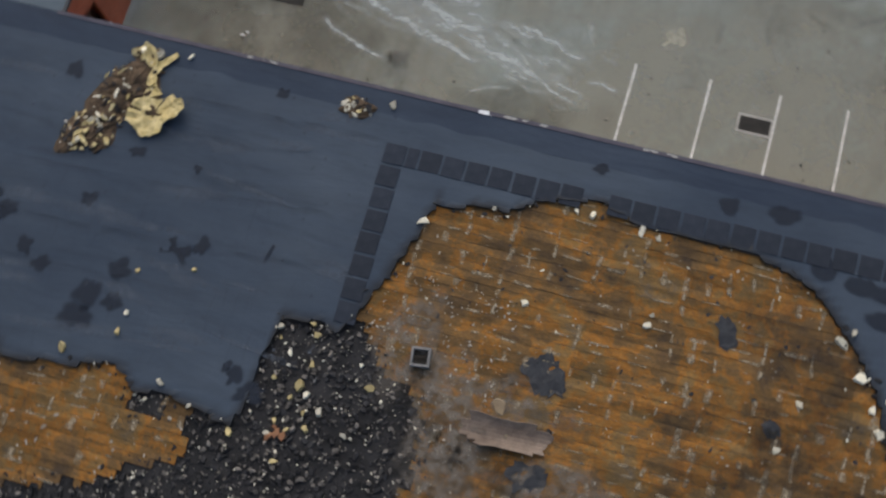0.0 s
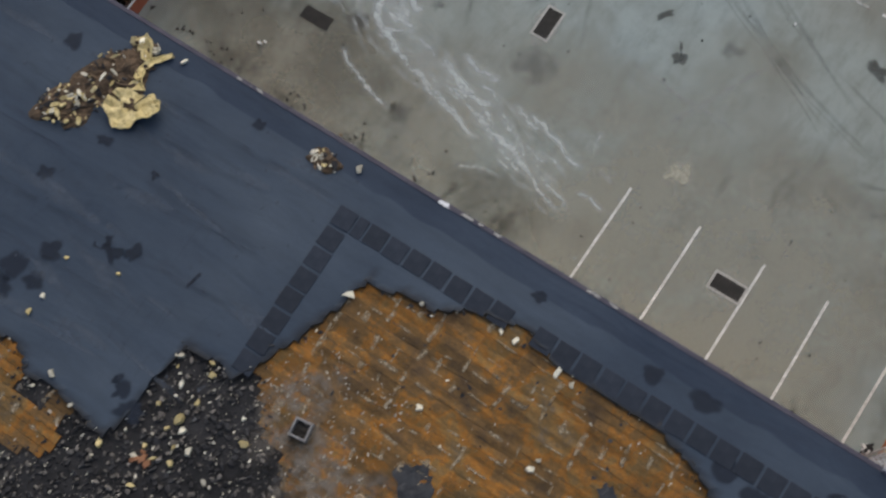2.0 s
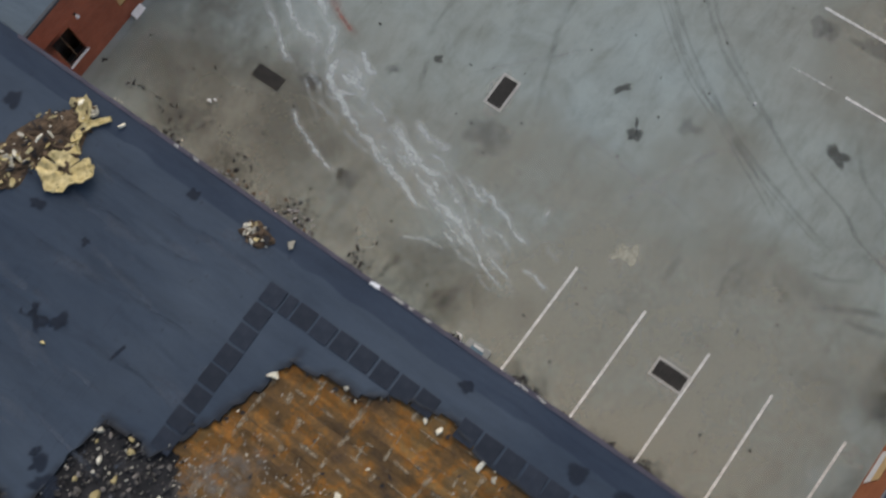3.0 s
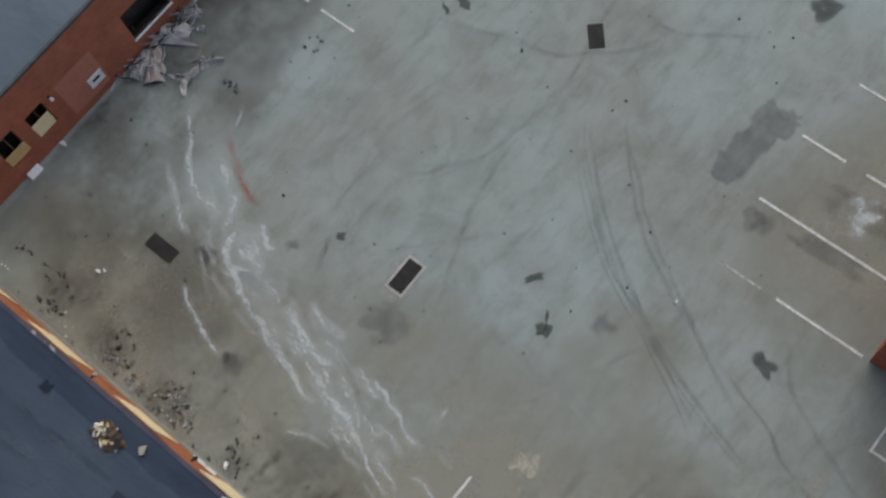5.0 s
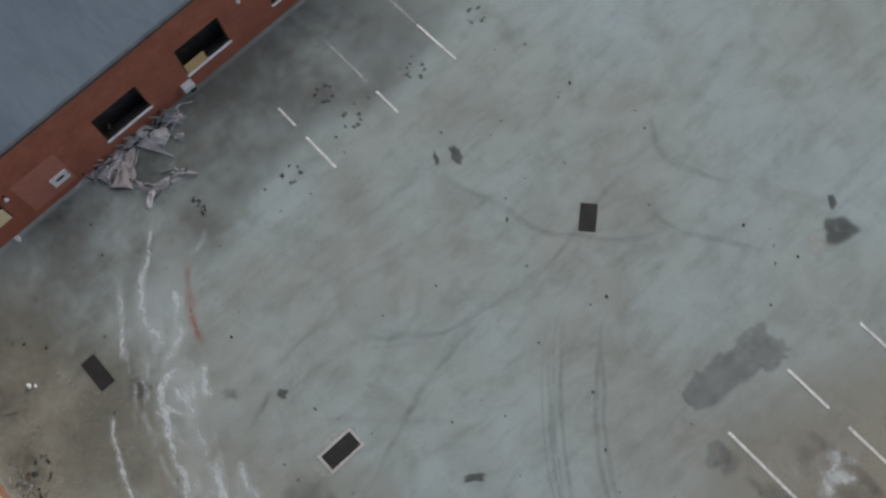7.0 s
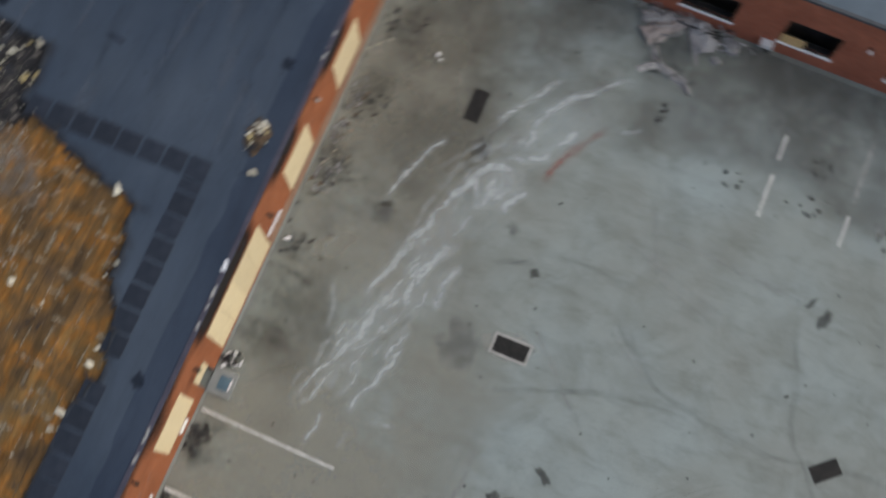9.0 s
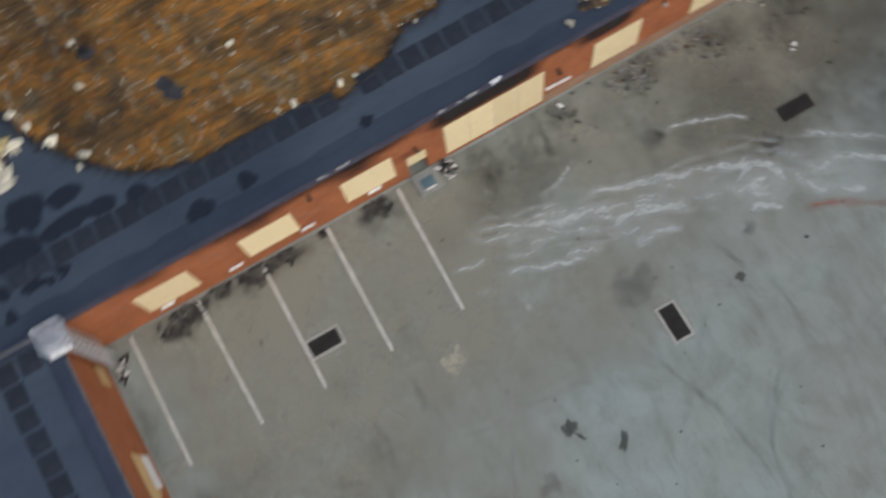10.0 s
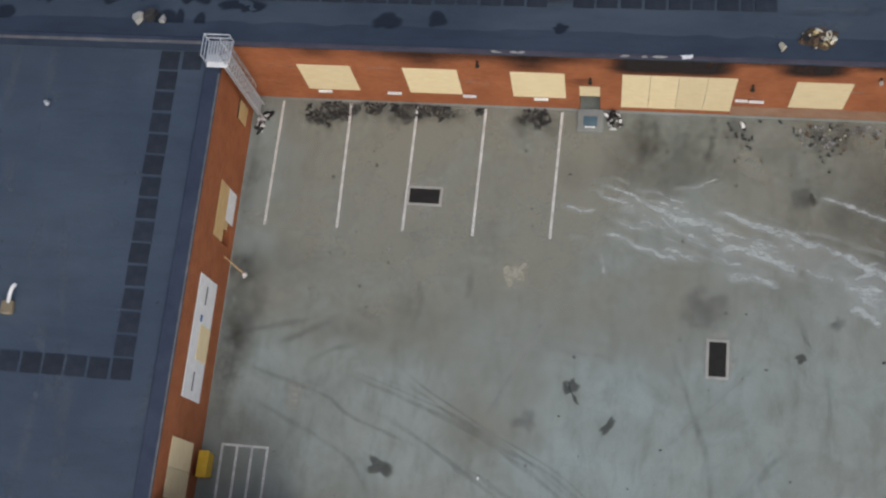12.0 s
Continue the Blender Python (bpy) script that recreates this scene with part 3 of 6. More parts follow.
for x, x1, y1 in ((0.74, 0.66, -5.2), (3.56, 3.6, -5.15), (6.28, 6.22, -5.15), (9.05, 8.97, -5.17), (12.08, 11.96, -5.12)):
    painted_line("parking_line", x, 0.12, x1, y1)
painted_line("parking_line", 3.95, -16.45, 7.35, -16.45)
painted_line("parking_line", 7.8, -16.45, 9.75, -16.45, faint=True)
painted_line("parking_line", 3.95, -19.26, 9.92, -19.28)
painted_line("parking_line", 4.2, -22.2, 10.05, -22.23, gaps=((3.2, 4.05),))
painted_line("parking_line", 4.2, -25.1, 9.5, -25.14)
painted_line("parking_line", 26.55, -16.0, 28.3, -16.0)
painted_line("parking_line", 28.95, -16.0, 30.0, -16.0, 0.09)
painted_line("parking_line", 26.6, -19.15, 27.85, -19.15, 0.09)
painted_line("parking_line", 28.2, -19.15, 31.3, -19.15, 0.09, faint=True)
painted_line("parking_line", 26.7, -22.2, 28.9, -22.15, 0.085)
painted_line("parking_line", 28.9, -22.15, 31.0, -22.1, 0.09, faint=True)
painted_line("parking_line", 29.2, -24.75, 33.0, -24.6, 0.085, gaps=((1.3, 1.8),))
painted_line("parking_line", 27.2, -24.8, 28.0, -24.8, 0.085, faint=True)
painted_line("parking_line", 28.6, -24.7, 28.55, -25.3, 0.07)
for x in (0.3, 0.88, 1.46, 2.05):
    painted_line("hatch_line", x, -13.95, x, -16.1, 0.09)
painted_line("hatch_line", 0.25, -13.9, 2.1, -13.9, 0.09)


def drain(x, y, lx, ly, rim, label):
    d = empty("drain_grate", x, y, 0)
    if rim:
        bm = bmesh.new()
        for a in (-1, 1):
            box(bm, -lx / 2 - 0.1, lx / 2 + 0.1, a * (ly / 2 + 0.05) - 0.05, a * (ly / 2 + 0.05) + 0.05, -0.1, 0.020)
            box(bm, a * (lx / 2 + 0.05) - 0.05, a * (lx / 2 + 0.05) + 0.05, -ly / 2, ly / 2, -0.1, 0.020)
        part("rim", bm, RIMC, d, "pale concrete rim")
        bm = blob(bmesh.new(), -0.08 * (lx > ly), 0.0, lx * 0.5 + 0.42, ly * 0.5 + 0.42, 0.0142, 0, 0.25, lx, hard=0.55)
        part("surround", bm, M_WEAR, d, "worn pale concrete surround")
    part("pit", slab(-lx / 2, lx / 2, -ly / 2, ly / 2, 0.001, 0.0155), DARK, d)
    bm = bmesh.new()
    along = lx >= ly
    n = int(max(lx, ly) / 0.09)
    for k in range(n):
        c = -max(lx, ly) / 2 + (k + 0.5) * max(lx, ly) / n
        if along:
            box(bm, c - 0.02, c + 0.02, -ly / 2, ly / 2, 0.014, 0.026)
        else:
            box(bm, -lx / 2, lx / 2, c - 0.02, c + 0.02, 0.014, 0.026)
    part("grate", bm, IRON, d)
    tagged(d, label, "drain", "yard drains")
    return d


drain(6.95, -3.66, 1.2, 0.6, True, "dark iron drain grate in a pale concrete rim")
drain(18.36, -9.33, 0.62, 1.28, True, "dark iron drain grate with a pale concrete rim")
drain(26.54, -4.65, 1.35, 0.6, False, "dark iron drain grate set flush in concrete")
drain(18.6, -21.28, 1.08, 0.62, False, "dark iron drain grate set flush in concrete").rotation_euler[2] = radians(-49)

# ---- boards over the openings ----


def board(x0, x1, z0, z1, m, material, label, sheets=1, tilt=0.0):
    d = empty("plywood_board")
    d.matrix_basis = m
    for k in range(sheets):
        a, b = x0 + (x1 - x0) * k / sheets, x0 + (x1 - x0) * (k + 1) / sheets
        part("sheet", slab(a + 0.006, b - 0.006, -0.035 - 0.004 * (k % 2), -0.012, z0, z1, 0.003), material, d)
    return tagged(d, label, "board", "boarded windows")


MN = pose(0, N_Y, 0)
for a, b in N_WIN[:3]:
    board(a - 0.02, b + 0.02, 1.03, 3.22, MN, PLY, "pale new plywood sheet boarding a window", 1)
board(14.34, 18.47, 0.4, 3.3, MN, PLY, "wide pale plywood sheets boarding a large opening", 4)
for a, b in N_WIN_E:
    board(a - 0.02, b + 0.02, 0.98, 3.2, MN, PLY, "pale plywood sheet boarding a window", 1)
board(12.76, 13.54, 1.32, 2.15, MN, PLY, "small pale plywood sheet over the upper half of a doorway", 1)
MW = pose(W_X, 0, 0, 0, 0, 90)
board(-1.4, -0.6, 0.75, 1.7, MW, PLY_OLD, "plywood sheet in a small window", 1)
d = board(-6.4, -4.2, 1.4, 2.4, MW, PLY_OLD, "plywood sheets over a window, broken open at a lower corner", 1)
part("lower_sheet", slab(-5.5, -4.22, -0.035, -0.012, 0.5, 1.39, 0.003), WHITE, d, "white painted sheet")
part("torn_corner", slab(-5.85, -5.51, -0.03, -0.012, 1.0, 1.39, 0.003), PLY_OLD, d)
board(-16.2, -14.06, 1.0, 3.2, MW, PLY, "pale plywood sheets boarding a window", 2)

# ---- more boards, sills and fittings on the walls ----
ME = pose(E_X, 0.3, 0, 0, 0, -90)
board(3.77, 4.78, 1.1, 1.75, ME, PLY_OLD, "yellowed plywood strip across a broken window", 1)
board(5.33, 6.22, 1.12, 1.95, ME, PLY, "pale plywood sheet covering most of a window", 1)
board(14.6, 15.55, 0.99, 1.6, ME, PLY_OLD, "short plywood sheet in the corner of a broken window", 1)


def sill(m, x0, x1, z, label="white stone window sill"):
    d = part("window_sill", slab(x0 - 0.05, x1 + 0.05, -0.09, 0.1, z - 0.08, z, 0.012), WHITE, None)
    d.matrix_basis = m
    return tagged(d, label, "sill", "window sills")


for a, b, c, d_ in (E_HOLES[0], E_HOLES[3], E_HOLES[4], E_HOLES[5], E_HOLES[6]):
    sill(ME, a, b, c)
# added backing walls: their dark colour stands in for unlit rooms behind the openings
tagged(mesh_ob("wall_inner_east", slab(E_X + 0.9, E_X + 1.0, -25, 0.2, 0, 4.0), surface("unlit_room_dark", (0.05, 0.043, 0.035), (0.11, 0.095, 0.08), 1.5, 15, 0.9)), "added backing wall coloured dark like an unlit room", "wall", kind="structure")
tagged(mesh_ob("wall_inner_north", slab(-0.4, E_X, 1.9, 2.0, 0, 4.2), DARK), "added backing wall coloured dark like an unlit room", "wall", kind="structure")
tagged(mesh_ob("wall_inner_west", slab(-2.2, -2.1, -16, 0.2, 0, 3.85), DARK), "added backing wall coloured dark like an unlit room", "wall", kind="structure")
for k, (a, b, c, d_) in enumerate(E_HOLES):
    w = empty("window_%d" % (k + 1))
    w.matrix_basis = ME
    for x in (a, b - 0.05) if k in (3, 4) else (a, (a + b) / 2, b - 0.05):
        part("frame", slab(x, x + 0.05, 0.1, 0.16, c, d_), BROWN, w)
    part("frame", slab(a, b, 0.1, 0.16, d_ - 0.05, d_), BROWN, w)
    # dark strip laid over the lower reveal, its shade put into colour
    part("reveal_shade", slab(a + 0.004, b - 0.004, 0.102, 0.34, c + 0.002, c + 0.02, 0.004), DARK, w, "dark strip painted as shade on the reveal")
    tagged(w, "broken burnt-out window with a charred frame", "window", "east windows", "structure")

d = part("wall_patch", slab(6.95, 8.9, -0.012, 0.0, 0.4, 2.6, 0.004), surface("fresh_red_paint", (0.40, 0.155, 0.105), (0.46, 0.185, 0.13), 2, 30, 0.8), None)
d.matrix_basis = ME
tagged(d, "paler red painted patch on the brick wall", "wall patch", kind="structure")
v = empty("wall_vent")
v.matrix_basis = ME
for a, b, c, e in ((8.08, 8.8, 0.84, 1.04), (8.08, 8.8, 1.24, 1.42), (8.08, 8.26, 1.04, 1.24), (8.62, 8.8, 1.04, 1.24)):
    part("frame", slab(a, b, -0.08, -0.012, c, e, 0.008), WHITE, v)
part("opening", slab(8.19, 8.69, -0.035, -0.014, 0.95, 1.3), DARK, v)
tagged(v, "small white framed vent with a dark opening", "vent")


def wall_lamp(m, x, z, material=WHITE, label="small white wall lamp"):
    d = empty("wall_lamp")
    d.matrix_basis = m @ pose(x, 0, z)
    part("bracket", slab(-0.04, 0.04, -0.12, 0.0, -0.03, 0.03, 0.01), IRON, d)
    bm = bmesh.new()
    bmesh.ops.create_cone(bm, cap_ends=True, segments=10, radius1=0.085, radius2=0.05, depth=0.13, matrix=Matrix.Translation((0, -0.16, -0.05)))
    part("shade", bm, material, d)
    tagged(d, label, "lamp", "wall lamps")


wall_lamp(ME, 2.1, 3.15)
wall_lamp(ME, 17.6, 2.9)
wall_lamp(ME, 6.6, 2.5)
for x, z in ((13.18, 2.9), (19.05, 2.8)):
    wall_lamp(MN, x, z, IRON, "rusty iron wall lamp on the brick wall")
wall_lamp(MN, 9.08, 4.0, IRON, "blackened wall lamp under the roof edge")
wall_lamp(MN, 23.3, 3.75, RIMC, "grey floodlight under the roof edge")

# pale plinth under the eastern windows, fallen sills on the boarded wall
tagged(mesh_ob("trim_plinth", slab(18.5, E_X - 0.04, N_Y - 0.03, N_Y, 0.02, 0.85, 0.01), surface("pale_render", (0.26, 0.14, 0.085), (0.33, 0.21, 0.14), 1.2, 25, 0.85)), "pale dirty rendered plinth along the brick wall", "plinth", kind="structure")
for a, b, z in ((5.22, 5.78, 0.98), (8.22, 8.75, 0.96), (11.0, 11.55, 0.93), (2.4, 2.95, 0.92), (18.55, 19.0, 1.5), (19.05, 19.6, 1.45)):
    d = part("broken_sill", slab(a, b, N_Y - 0.14, N_Y - 0.045, z, z + 0.09, 0.01), WHITE, None)
    tagged(d, "loose white window sill piece on the brick wall", "sill", "broken sills")

# door step with a blue mat
d = empty("door_step", 13.2, -0.15, 0)
bm = bmesh.new()
box(bm, -0.5, 0.5, -0.5, 0.42, 0.0, 0.1, None, 0.015)
part("slab", bm, surface("step_concrete", (0.20, 0.215, 0.205), (0.27, 0.285, 0.27), 3, 30, 0.85), d)
part("mat", slab(-0.27, 0.27, -0.3, 0.1, 0.1, 0.115, 0.004), surface("blue_mat", (0.06, 0.11, 0.15), (0.11, 0.18, 0.22), 3, 30, 0.8), d, "faded blue mat")
part("edge_strip", slab(-0.2, 0.2, -0.38, -0.32, 0.1, 0.12, 0.004), WHITE, d, "white edge strip")
tagged(d, "pale concrete door step with a faded blue mat", "step")

# white long panel on the west wall
d = empty("sign_panel")
d.matrix_basis = MW
panel_ob = part("panel", slab(-12.62, -8.05, -0.05, -0.01, 1.15, 3.0, 0.01), WHITE, d)
part("patch", slab(-11.15, -9.85, -0.075, -0.052, 1.2, 2.3, 0.006), PLY, d, "plywood patch")
for x in (-8.75, -11.95):
    part("mark", slab(x - 0.35, x + 0.35, -0.056, -0.051, 2.1, 2.2), DARK, panel_ob, "dark bar")
part("mark", slab(-9.75, -9.5, -0.056, -0.051, 2.2, 2.42), surface("blue_paint", (0.05, 0.12, 0.3), (0.08, 0.16, 0.36)), panel_ob, "blue mark")
tagged(d, "long white wall panel with a plywood patch and dark bars", "sign")

# caged ladder in the corner
CAGE = surface("dull_cage_steel", (0.30, 0.29, 0.27), (0.42, 0.41, 0.39), 4, 40, 0.6, 0.3)
lad = empty("roof_ladder", -0.2, -0.32, 0)
for y in (-0.27, 0.27):
    part("rail", tube(bmesh.new(), (0.1, y, 0.0), (0.1, y, 5.8), 0.035), STEEL, lad)
for k in range(18):
    part("rung", tube(bmesh.new(), (0.1, -0.27, 0.35 + k * 0.3), (0.1, 0.27, 0.35 + k * 0.3), 0.018), STEEL, lad)
for k in range(8):
    bm = bmesh.new()
    z = 2.4 + k * 0.48
    pts = [(0.1 + 0.4 * math.sin(math.pi * q / 8), -0.32 * math.cos(math.pi * q / 8), z) for q in range(9)]
    for a, b in zip(pts, pts[1:]):
        tube(bm, a, b, 0.014, 5)
    part("hoop", bm, CAGE, lad)
for a in (0.25, 0.5, 0.75):
    y, x = -0.32 * math.cos(math.pi * a), 0.1 + 0.4 * math.sin(math.pi * a)
    part("cage_bar", tube(bmesh.new(), (x, y, 2.4), (x, y, 5.8), 0.013, 5), CAGE, lad)
part("backplate", slab(-0.02, 0.02, -0.33, 0.33, 0.2, 4.8, 0.005), STEEL, lad, "steel climbing guard")
tagged(lad, "tall galvanised steel ladder with safety cage against the wall", "ladder")
pl = empty("roof_platform", -0.38, -0.1, 4.7)
bm = bmesh.new()
for k in range(9):
    box(bm, -0.5 + k * 0.11, -0.43 + k * 0.11, -0.42, 0.42, 0.18, 0.22)
part("grating", bm, STEEL, pl)
part("plate", slab(-0.45, 0.35, -0.6, -0.1, 0.1, 0.17, 0.01), WHITE, pl, "white metal plate")
for x, y in ((-0.5, -0.42), (-0.5, 0.42), (0.45, 0.42)):
    part("post", tube(bmesh.new(), (x, y, 0.0), (x, y, 0.75), 0.025), STEEL, pl)
for z in (0.45, 0.75):
    part("handrail", tube(bmesh.new(), (-0.5, 0.42, z), (0.45, 0.42, z), 0.022), STEEL, pl)
    part("handrail", tube(bmesh.new(), (-0.5, -0.42, z), (-0.5, 0.42, z), 0.022), STEEL, pl)
tagged(pl, "small galvanised steel landing with handrails on the roof edge", "platform")

# yellow bin by the wall
yb = empty("yellow_bin", -0.1, -14.75, 0)
YEL = surface("yellow_plastic", (0.50, 0.30, 0.02), (0.60, 0.38, 0.04), 3, 30, 0.5)
bm = bmesh.new()
box(bm, -0.18, 0.18, -0.48, 0.48, 0.04, 0.75, None, 0.03)
for v_ in bm.verts:
    if v_.co.z < 0.3:
        v_.co.x *= 0.85
        v_.co.y *= 0.9
part("tub", bm, YEL, yb)
part("lid", slab(-0.2, 0.2, -0.5, 0.5, 0.75, 0.83, 0.025), YEL, yb)
for y in (-0.4, 0.4):
    part("runner", slab(-0.14, 0.14, y - 0.05, y + 0.05, 0.0, 0.05), IRON, yb)
tagged(yb, "yellow plastic grit bin standing against the brick wall", "bin")

# red container by the far wall
rb = empty("red_container", 32.7, -22.2, 0)
RED = surface("bright_red_plastic", (0.62, 0.06, 0.02), (0.72, 0.09, 0.03), 3, 30, 0.5)
part("body", slab(-0.28, 0.28, -0.8, 0.8, 0.06, 0.42, 0.05), RED, rb)
part("lid", slab(-0.31, 0.31, -0.83, 0.83, 0.42, 0.5, 0.03), RED, rb)
for y in (-0.7, 0.7):
    part("foot", slab(-0.25, 0.25, y - 0.05, y + 0.05, 0, 0.07), IRON, rb)
tagged(rb, "low bright red plastic container beside the wall", "container")

# ---- roof pads ----
rng = random.Random(5)
pad_bm = slab(-0.372, 0.372, -0.372, 0.372, 0.0, 0.02, 0.008)
pad_me = bpy.data.meshes.new("roof_pad")
pad_bm.to_mesh(pad_me)
pad_bm.free()
pad_me.materials.append(PAD)


def pad(x, y, z, s=1.0):
    if z > 4.6 and burnt(x, y) < 0.03:
        return
    o = new("roof_pad", pad_me)
    o.matrix_basis = pose(x + rng.uniform(-0.015, 0.015), y + rng.uniform(-0.015, 0.015), z, 0, 0, rng.uniform(-1, 1)) @ Matrix.Diagonal((s, 1, 1, 1))
    tagged(o, "dark square walkway pad lying on the felt roof", "roof pad", "roof walkway pads")


ZN, ZW = ROOF + 0.082, 4.252
for k in range(25):
    pad(19.2 if k == 0 else 18.54 if k == 1 else 17.9 - 0.845 * (k - 2), 2.58 - 0.004 * k, ZN, 0.55 if k == 1 else 1.0)
for k in range(1, 10):
    pad(19.2 - 0.01 * k, 2.58 + 0.845 * k, ZN)
for k in range(15):
    pad(-2.55 + 0.017 * k, -0.22 - 0.845 * k, ZW)
for k in range(1, 9):
    pad(-2.32 - 0.845 * k, -12.05, ZW)
pad(-1.66, -0.22, ZW)

# ---- wet patches on the felt ----
bm = bmesh.new()
rg = random.Random(11)
for k, (x, y, r) in enumerate(((31.66, 2.34, 0.38), (33.6, 6.6, 0.3), (33.0, 7.85, 0.75), (32.3, 8.08, 0.6), (29.28, 6.88, 0.4), (30.95, 9.1, 0.36), (28.22, 4.79, 0.28), (25.86, 4.85, 0.2), (27.32, 9.07, 0.5), (28.1, 10.13, 0.6), (27.17, 10.22, 0.45), (28.24, 11.03, 0.65), (25.94, 7.8, 0.32), (25.3, 7.9, 0.34), (24.77, 7.54, 0.4), (34.3, 6.6, 0.3), (12.04, 1.32, 0.25), (7.58, 1.54, 0.35), (5.74, 1.42, 0.45), (23.76, 1.34, 0.25), (22.17, 11.57, 0.4), (21.51, 11.97, 0.5), (22.52, 11.3, 0.25), (30.17, 9.60, 0.4))):
    blob(bm, x, y, r * rg.uniform(1.0, 1.3), r * rg.uniform(0.7, 1.0), ZN + 0.004, rg.uniform(0, 90), 0.45, k, hard=0.45)
ribbon(bm, ((22.42, 7.6), (22.35, 7.1), (22.28, 6.8)), 0.22, ZN + 0.004, 0.5, seed=3)
ribbon(bm, ((25.9, 7.8), (25.5, 8.0), (25.1, 8.4)), 0.3, ZN + 0.0045, 0.5, seed=4)
wet = []
for k, (x, y, rx, ry) in enumerate(((-6.91, 5.52, 0.63, 0.34), (-5.2, 5.4, 0.25, 0.2), (-6.66, 3.38, 0.27, 0.27), (-5.57, 4.56, 0.36, 0.28), (-4.48, 4.44, 0.32, 0.29), (-3.28, 4.45, 0.27, 0.3), (-2.44, 4.52, 0.32, 0.33), (-1.34, 4.28, 0.75, 0.26), (0.41, 4.32, 0.78, 0.5), (1.81, 4.2, 0.66, 0.28), (-5.55, 3.31, 0.42, 0.2), (-4.55, 3.4, 0.46, 0.36), (-3.34, 3.18, 0.37, 0.28), (-2.74, 3.39, 0.33, 0.33), (-2.09, 3.29, 0.2, 0.4), (-1.41, 3.36, 0.42, 0.5), (-0.39, 3.09, 0.9, 0.56), (1.56, 3.27, 0.98, 0.3), (2.85, 3.26, 0.55, 0.26), (4.12, 3.0, 0.4, 0.3), (-5.87, 2.34, 0.64, 0.24), (-4.77, 2.34, 0.9, 0.33), (-3.56, 2.51, 0.56, 0.2), (-2.04, 2.23, 0.27, 0.21), (-1.45, 2.14, 0.32, 0.28), (0.11, 1.92, 0.82, 0.2), (-2.77, 1.2, 0.4, 0.38), (-2.23, 1.25, 0.16, 0.38), (-1.41, 1.2, 0.18, 0.32))):
    if burnt(x, y) > 0.3:
        wet.append((x, y, rx * 1.25, ry * 1.35, rg.uniform(-6, 6), 0.7, 1.0))
for i in range(-13, 3):
    for j in range(8):
        x, y = i * 1.0 + rg.uniform(-0.3, 0.3), 1.25 + j * 1.05 + rg.uniform(-0.2, 0.2)
        if (x < -7.6 or y > 5.9) and rg.random() < 0.6 and burnt(x, y) > 0.6:
            wet.append((x, y, rg.uniform(0.3, 0.8), rg.uniform(0.25, 0.4), rg.uniform(-8, 8), 0.7, 1.0))
tagged(stain_sheet("wet_patches_west", M_WET, ZN + 0.005, 0.07, wet, (), 0.16, 1.3, (-16.0, 5.2, 1.0, 12.0)), "dark damp patches lying between the felt seams", "damp patches", kind="stuff")
tagged(mesh_ob("wet_patches", bm, M_WET), "dark damp patches lying on the felt roof", "damp patches", kind="stuff")
bm = bmesh.new()
for k in range(30):
    y = rg.uniform(5, 12)
    x = rg.uniform(19.8, 33)
    if burnt(x, y) > 0.6:
        ribbon(bm, ((x, y), (x + rg.uniform(-0.3, 0.3), y + rg.uniform(0.8, 2.2))), 0.07, ZN + 0.006, seed=k)
for k in range(16):
    x = rg.uniform(19, 33)
    y = rg.uniform(3, 9)
    ribbon(bm, ((x, y), (x + rg.uniform(2, 4), y + rg.uniform(-0.3, 0.3))), 0.28, ZN + 0.006, seed=k + 40)
for k, (x, y0, y1) in enumerate(((23.7, 8.9, 10.5), (23.35, 8.2, 9.5), (23.0, 9.6, 10.8), (22.35, 8.2, 9.6), (22.05, 9.9, 11.2), (22.6, 10.2, 11.5), (22.9, 8.6, 9.9))):
    ribbon(bm, ((x, y0), (x + 0.05, (y0 + y1) / 2), (x - 0.05, y1)), 0.1, ZN + 0.0065, 0.4, seed=k + 90)
for k, (x0, x1, y, dy) in enumerate(((20.2, 33.0, 5.3, 0.8), (22.0, 33.0, 3.4, 0.6), (21.5, 33.0, 7.4, 0.7), (24.0, 33.0, 9.2, 0.5), (19.6, 30.0, 2.2, 0.3))):
    ribbon(bm, ((x0, y), ((x0 + x1) / 2, y + dy * 0.6), (x1, y + dy)), 0.34, ZN + 0.006, 0.5, seed=k + 120, drift=0.15)
    ribbon(bm, ((x0, y - 0.1), ((x0 + x1) / 2, y + dy * 0.6 - 0.1), (x1, y + dy - 0.1)), 0.09, ZN + 0.0065, 0.3, seed=k + 130)
tagged(mesh_ob("felt_scratches", bm, M_SCRAPE), "dark scrape marks across the felt roof", "scratches", kind="stuff")
bm = bmesh.new()
for k in range(60):
    x, y = rg.uniform(-12, -0.8), rg.uniform(-24, -1)
    blob(bm, x, y, rg.uniform(0.05, 0.3), rg.uniform(0.04, 0.12), ZW + 0.004, rg.uniform(0, 180), 0.5, k, 14)
for k in range(70):
    x, y = rg.uniform(19, 33), rg.uniform(1, 11)
    blob(bm, x, y, rg.uniform(0.03, 0.12), rg.uniform(0.03, 0.08), ZN + 0.006, rg.uniform(0, 180), 0.5, k, 10)
for k in range(30):
    x, y = rg.uniform(19.5, 34), rg.uniform(1.2, 12)
    if burnt(x, y) > 1.2:
        blob(bm, x, y, rg.uniform(0.8, 2.2), rg.uniform(0.1, 0.4), ZN + 0.0045, rg.uniform(-12, 12), 0.5, k + 70, 24, 0.2)
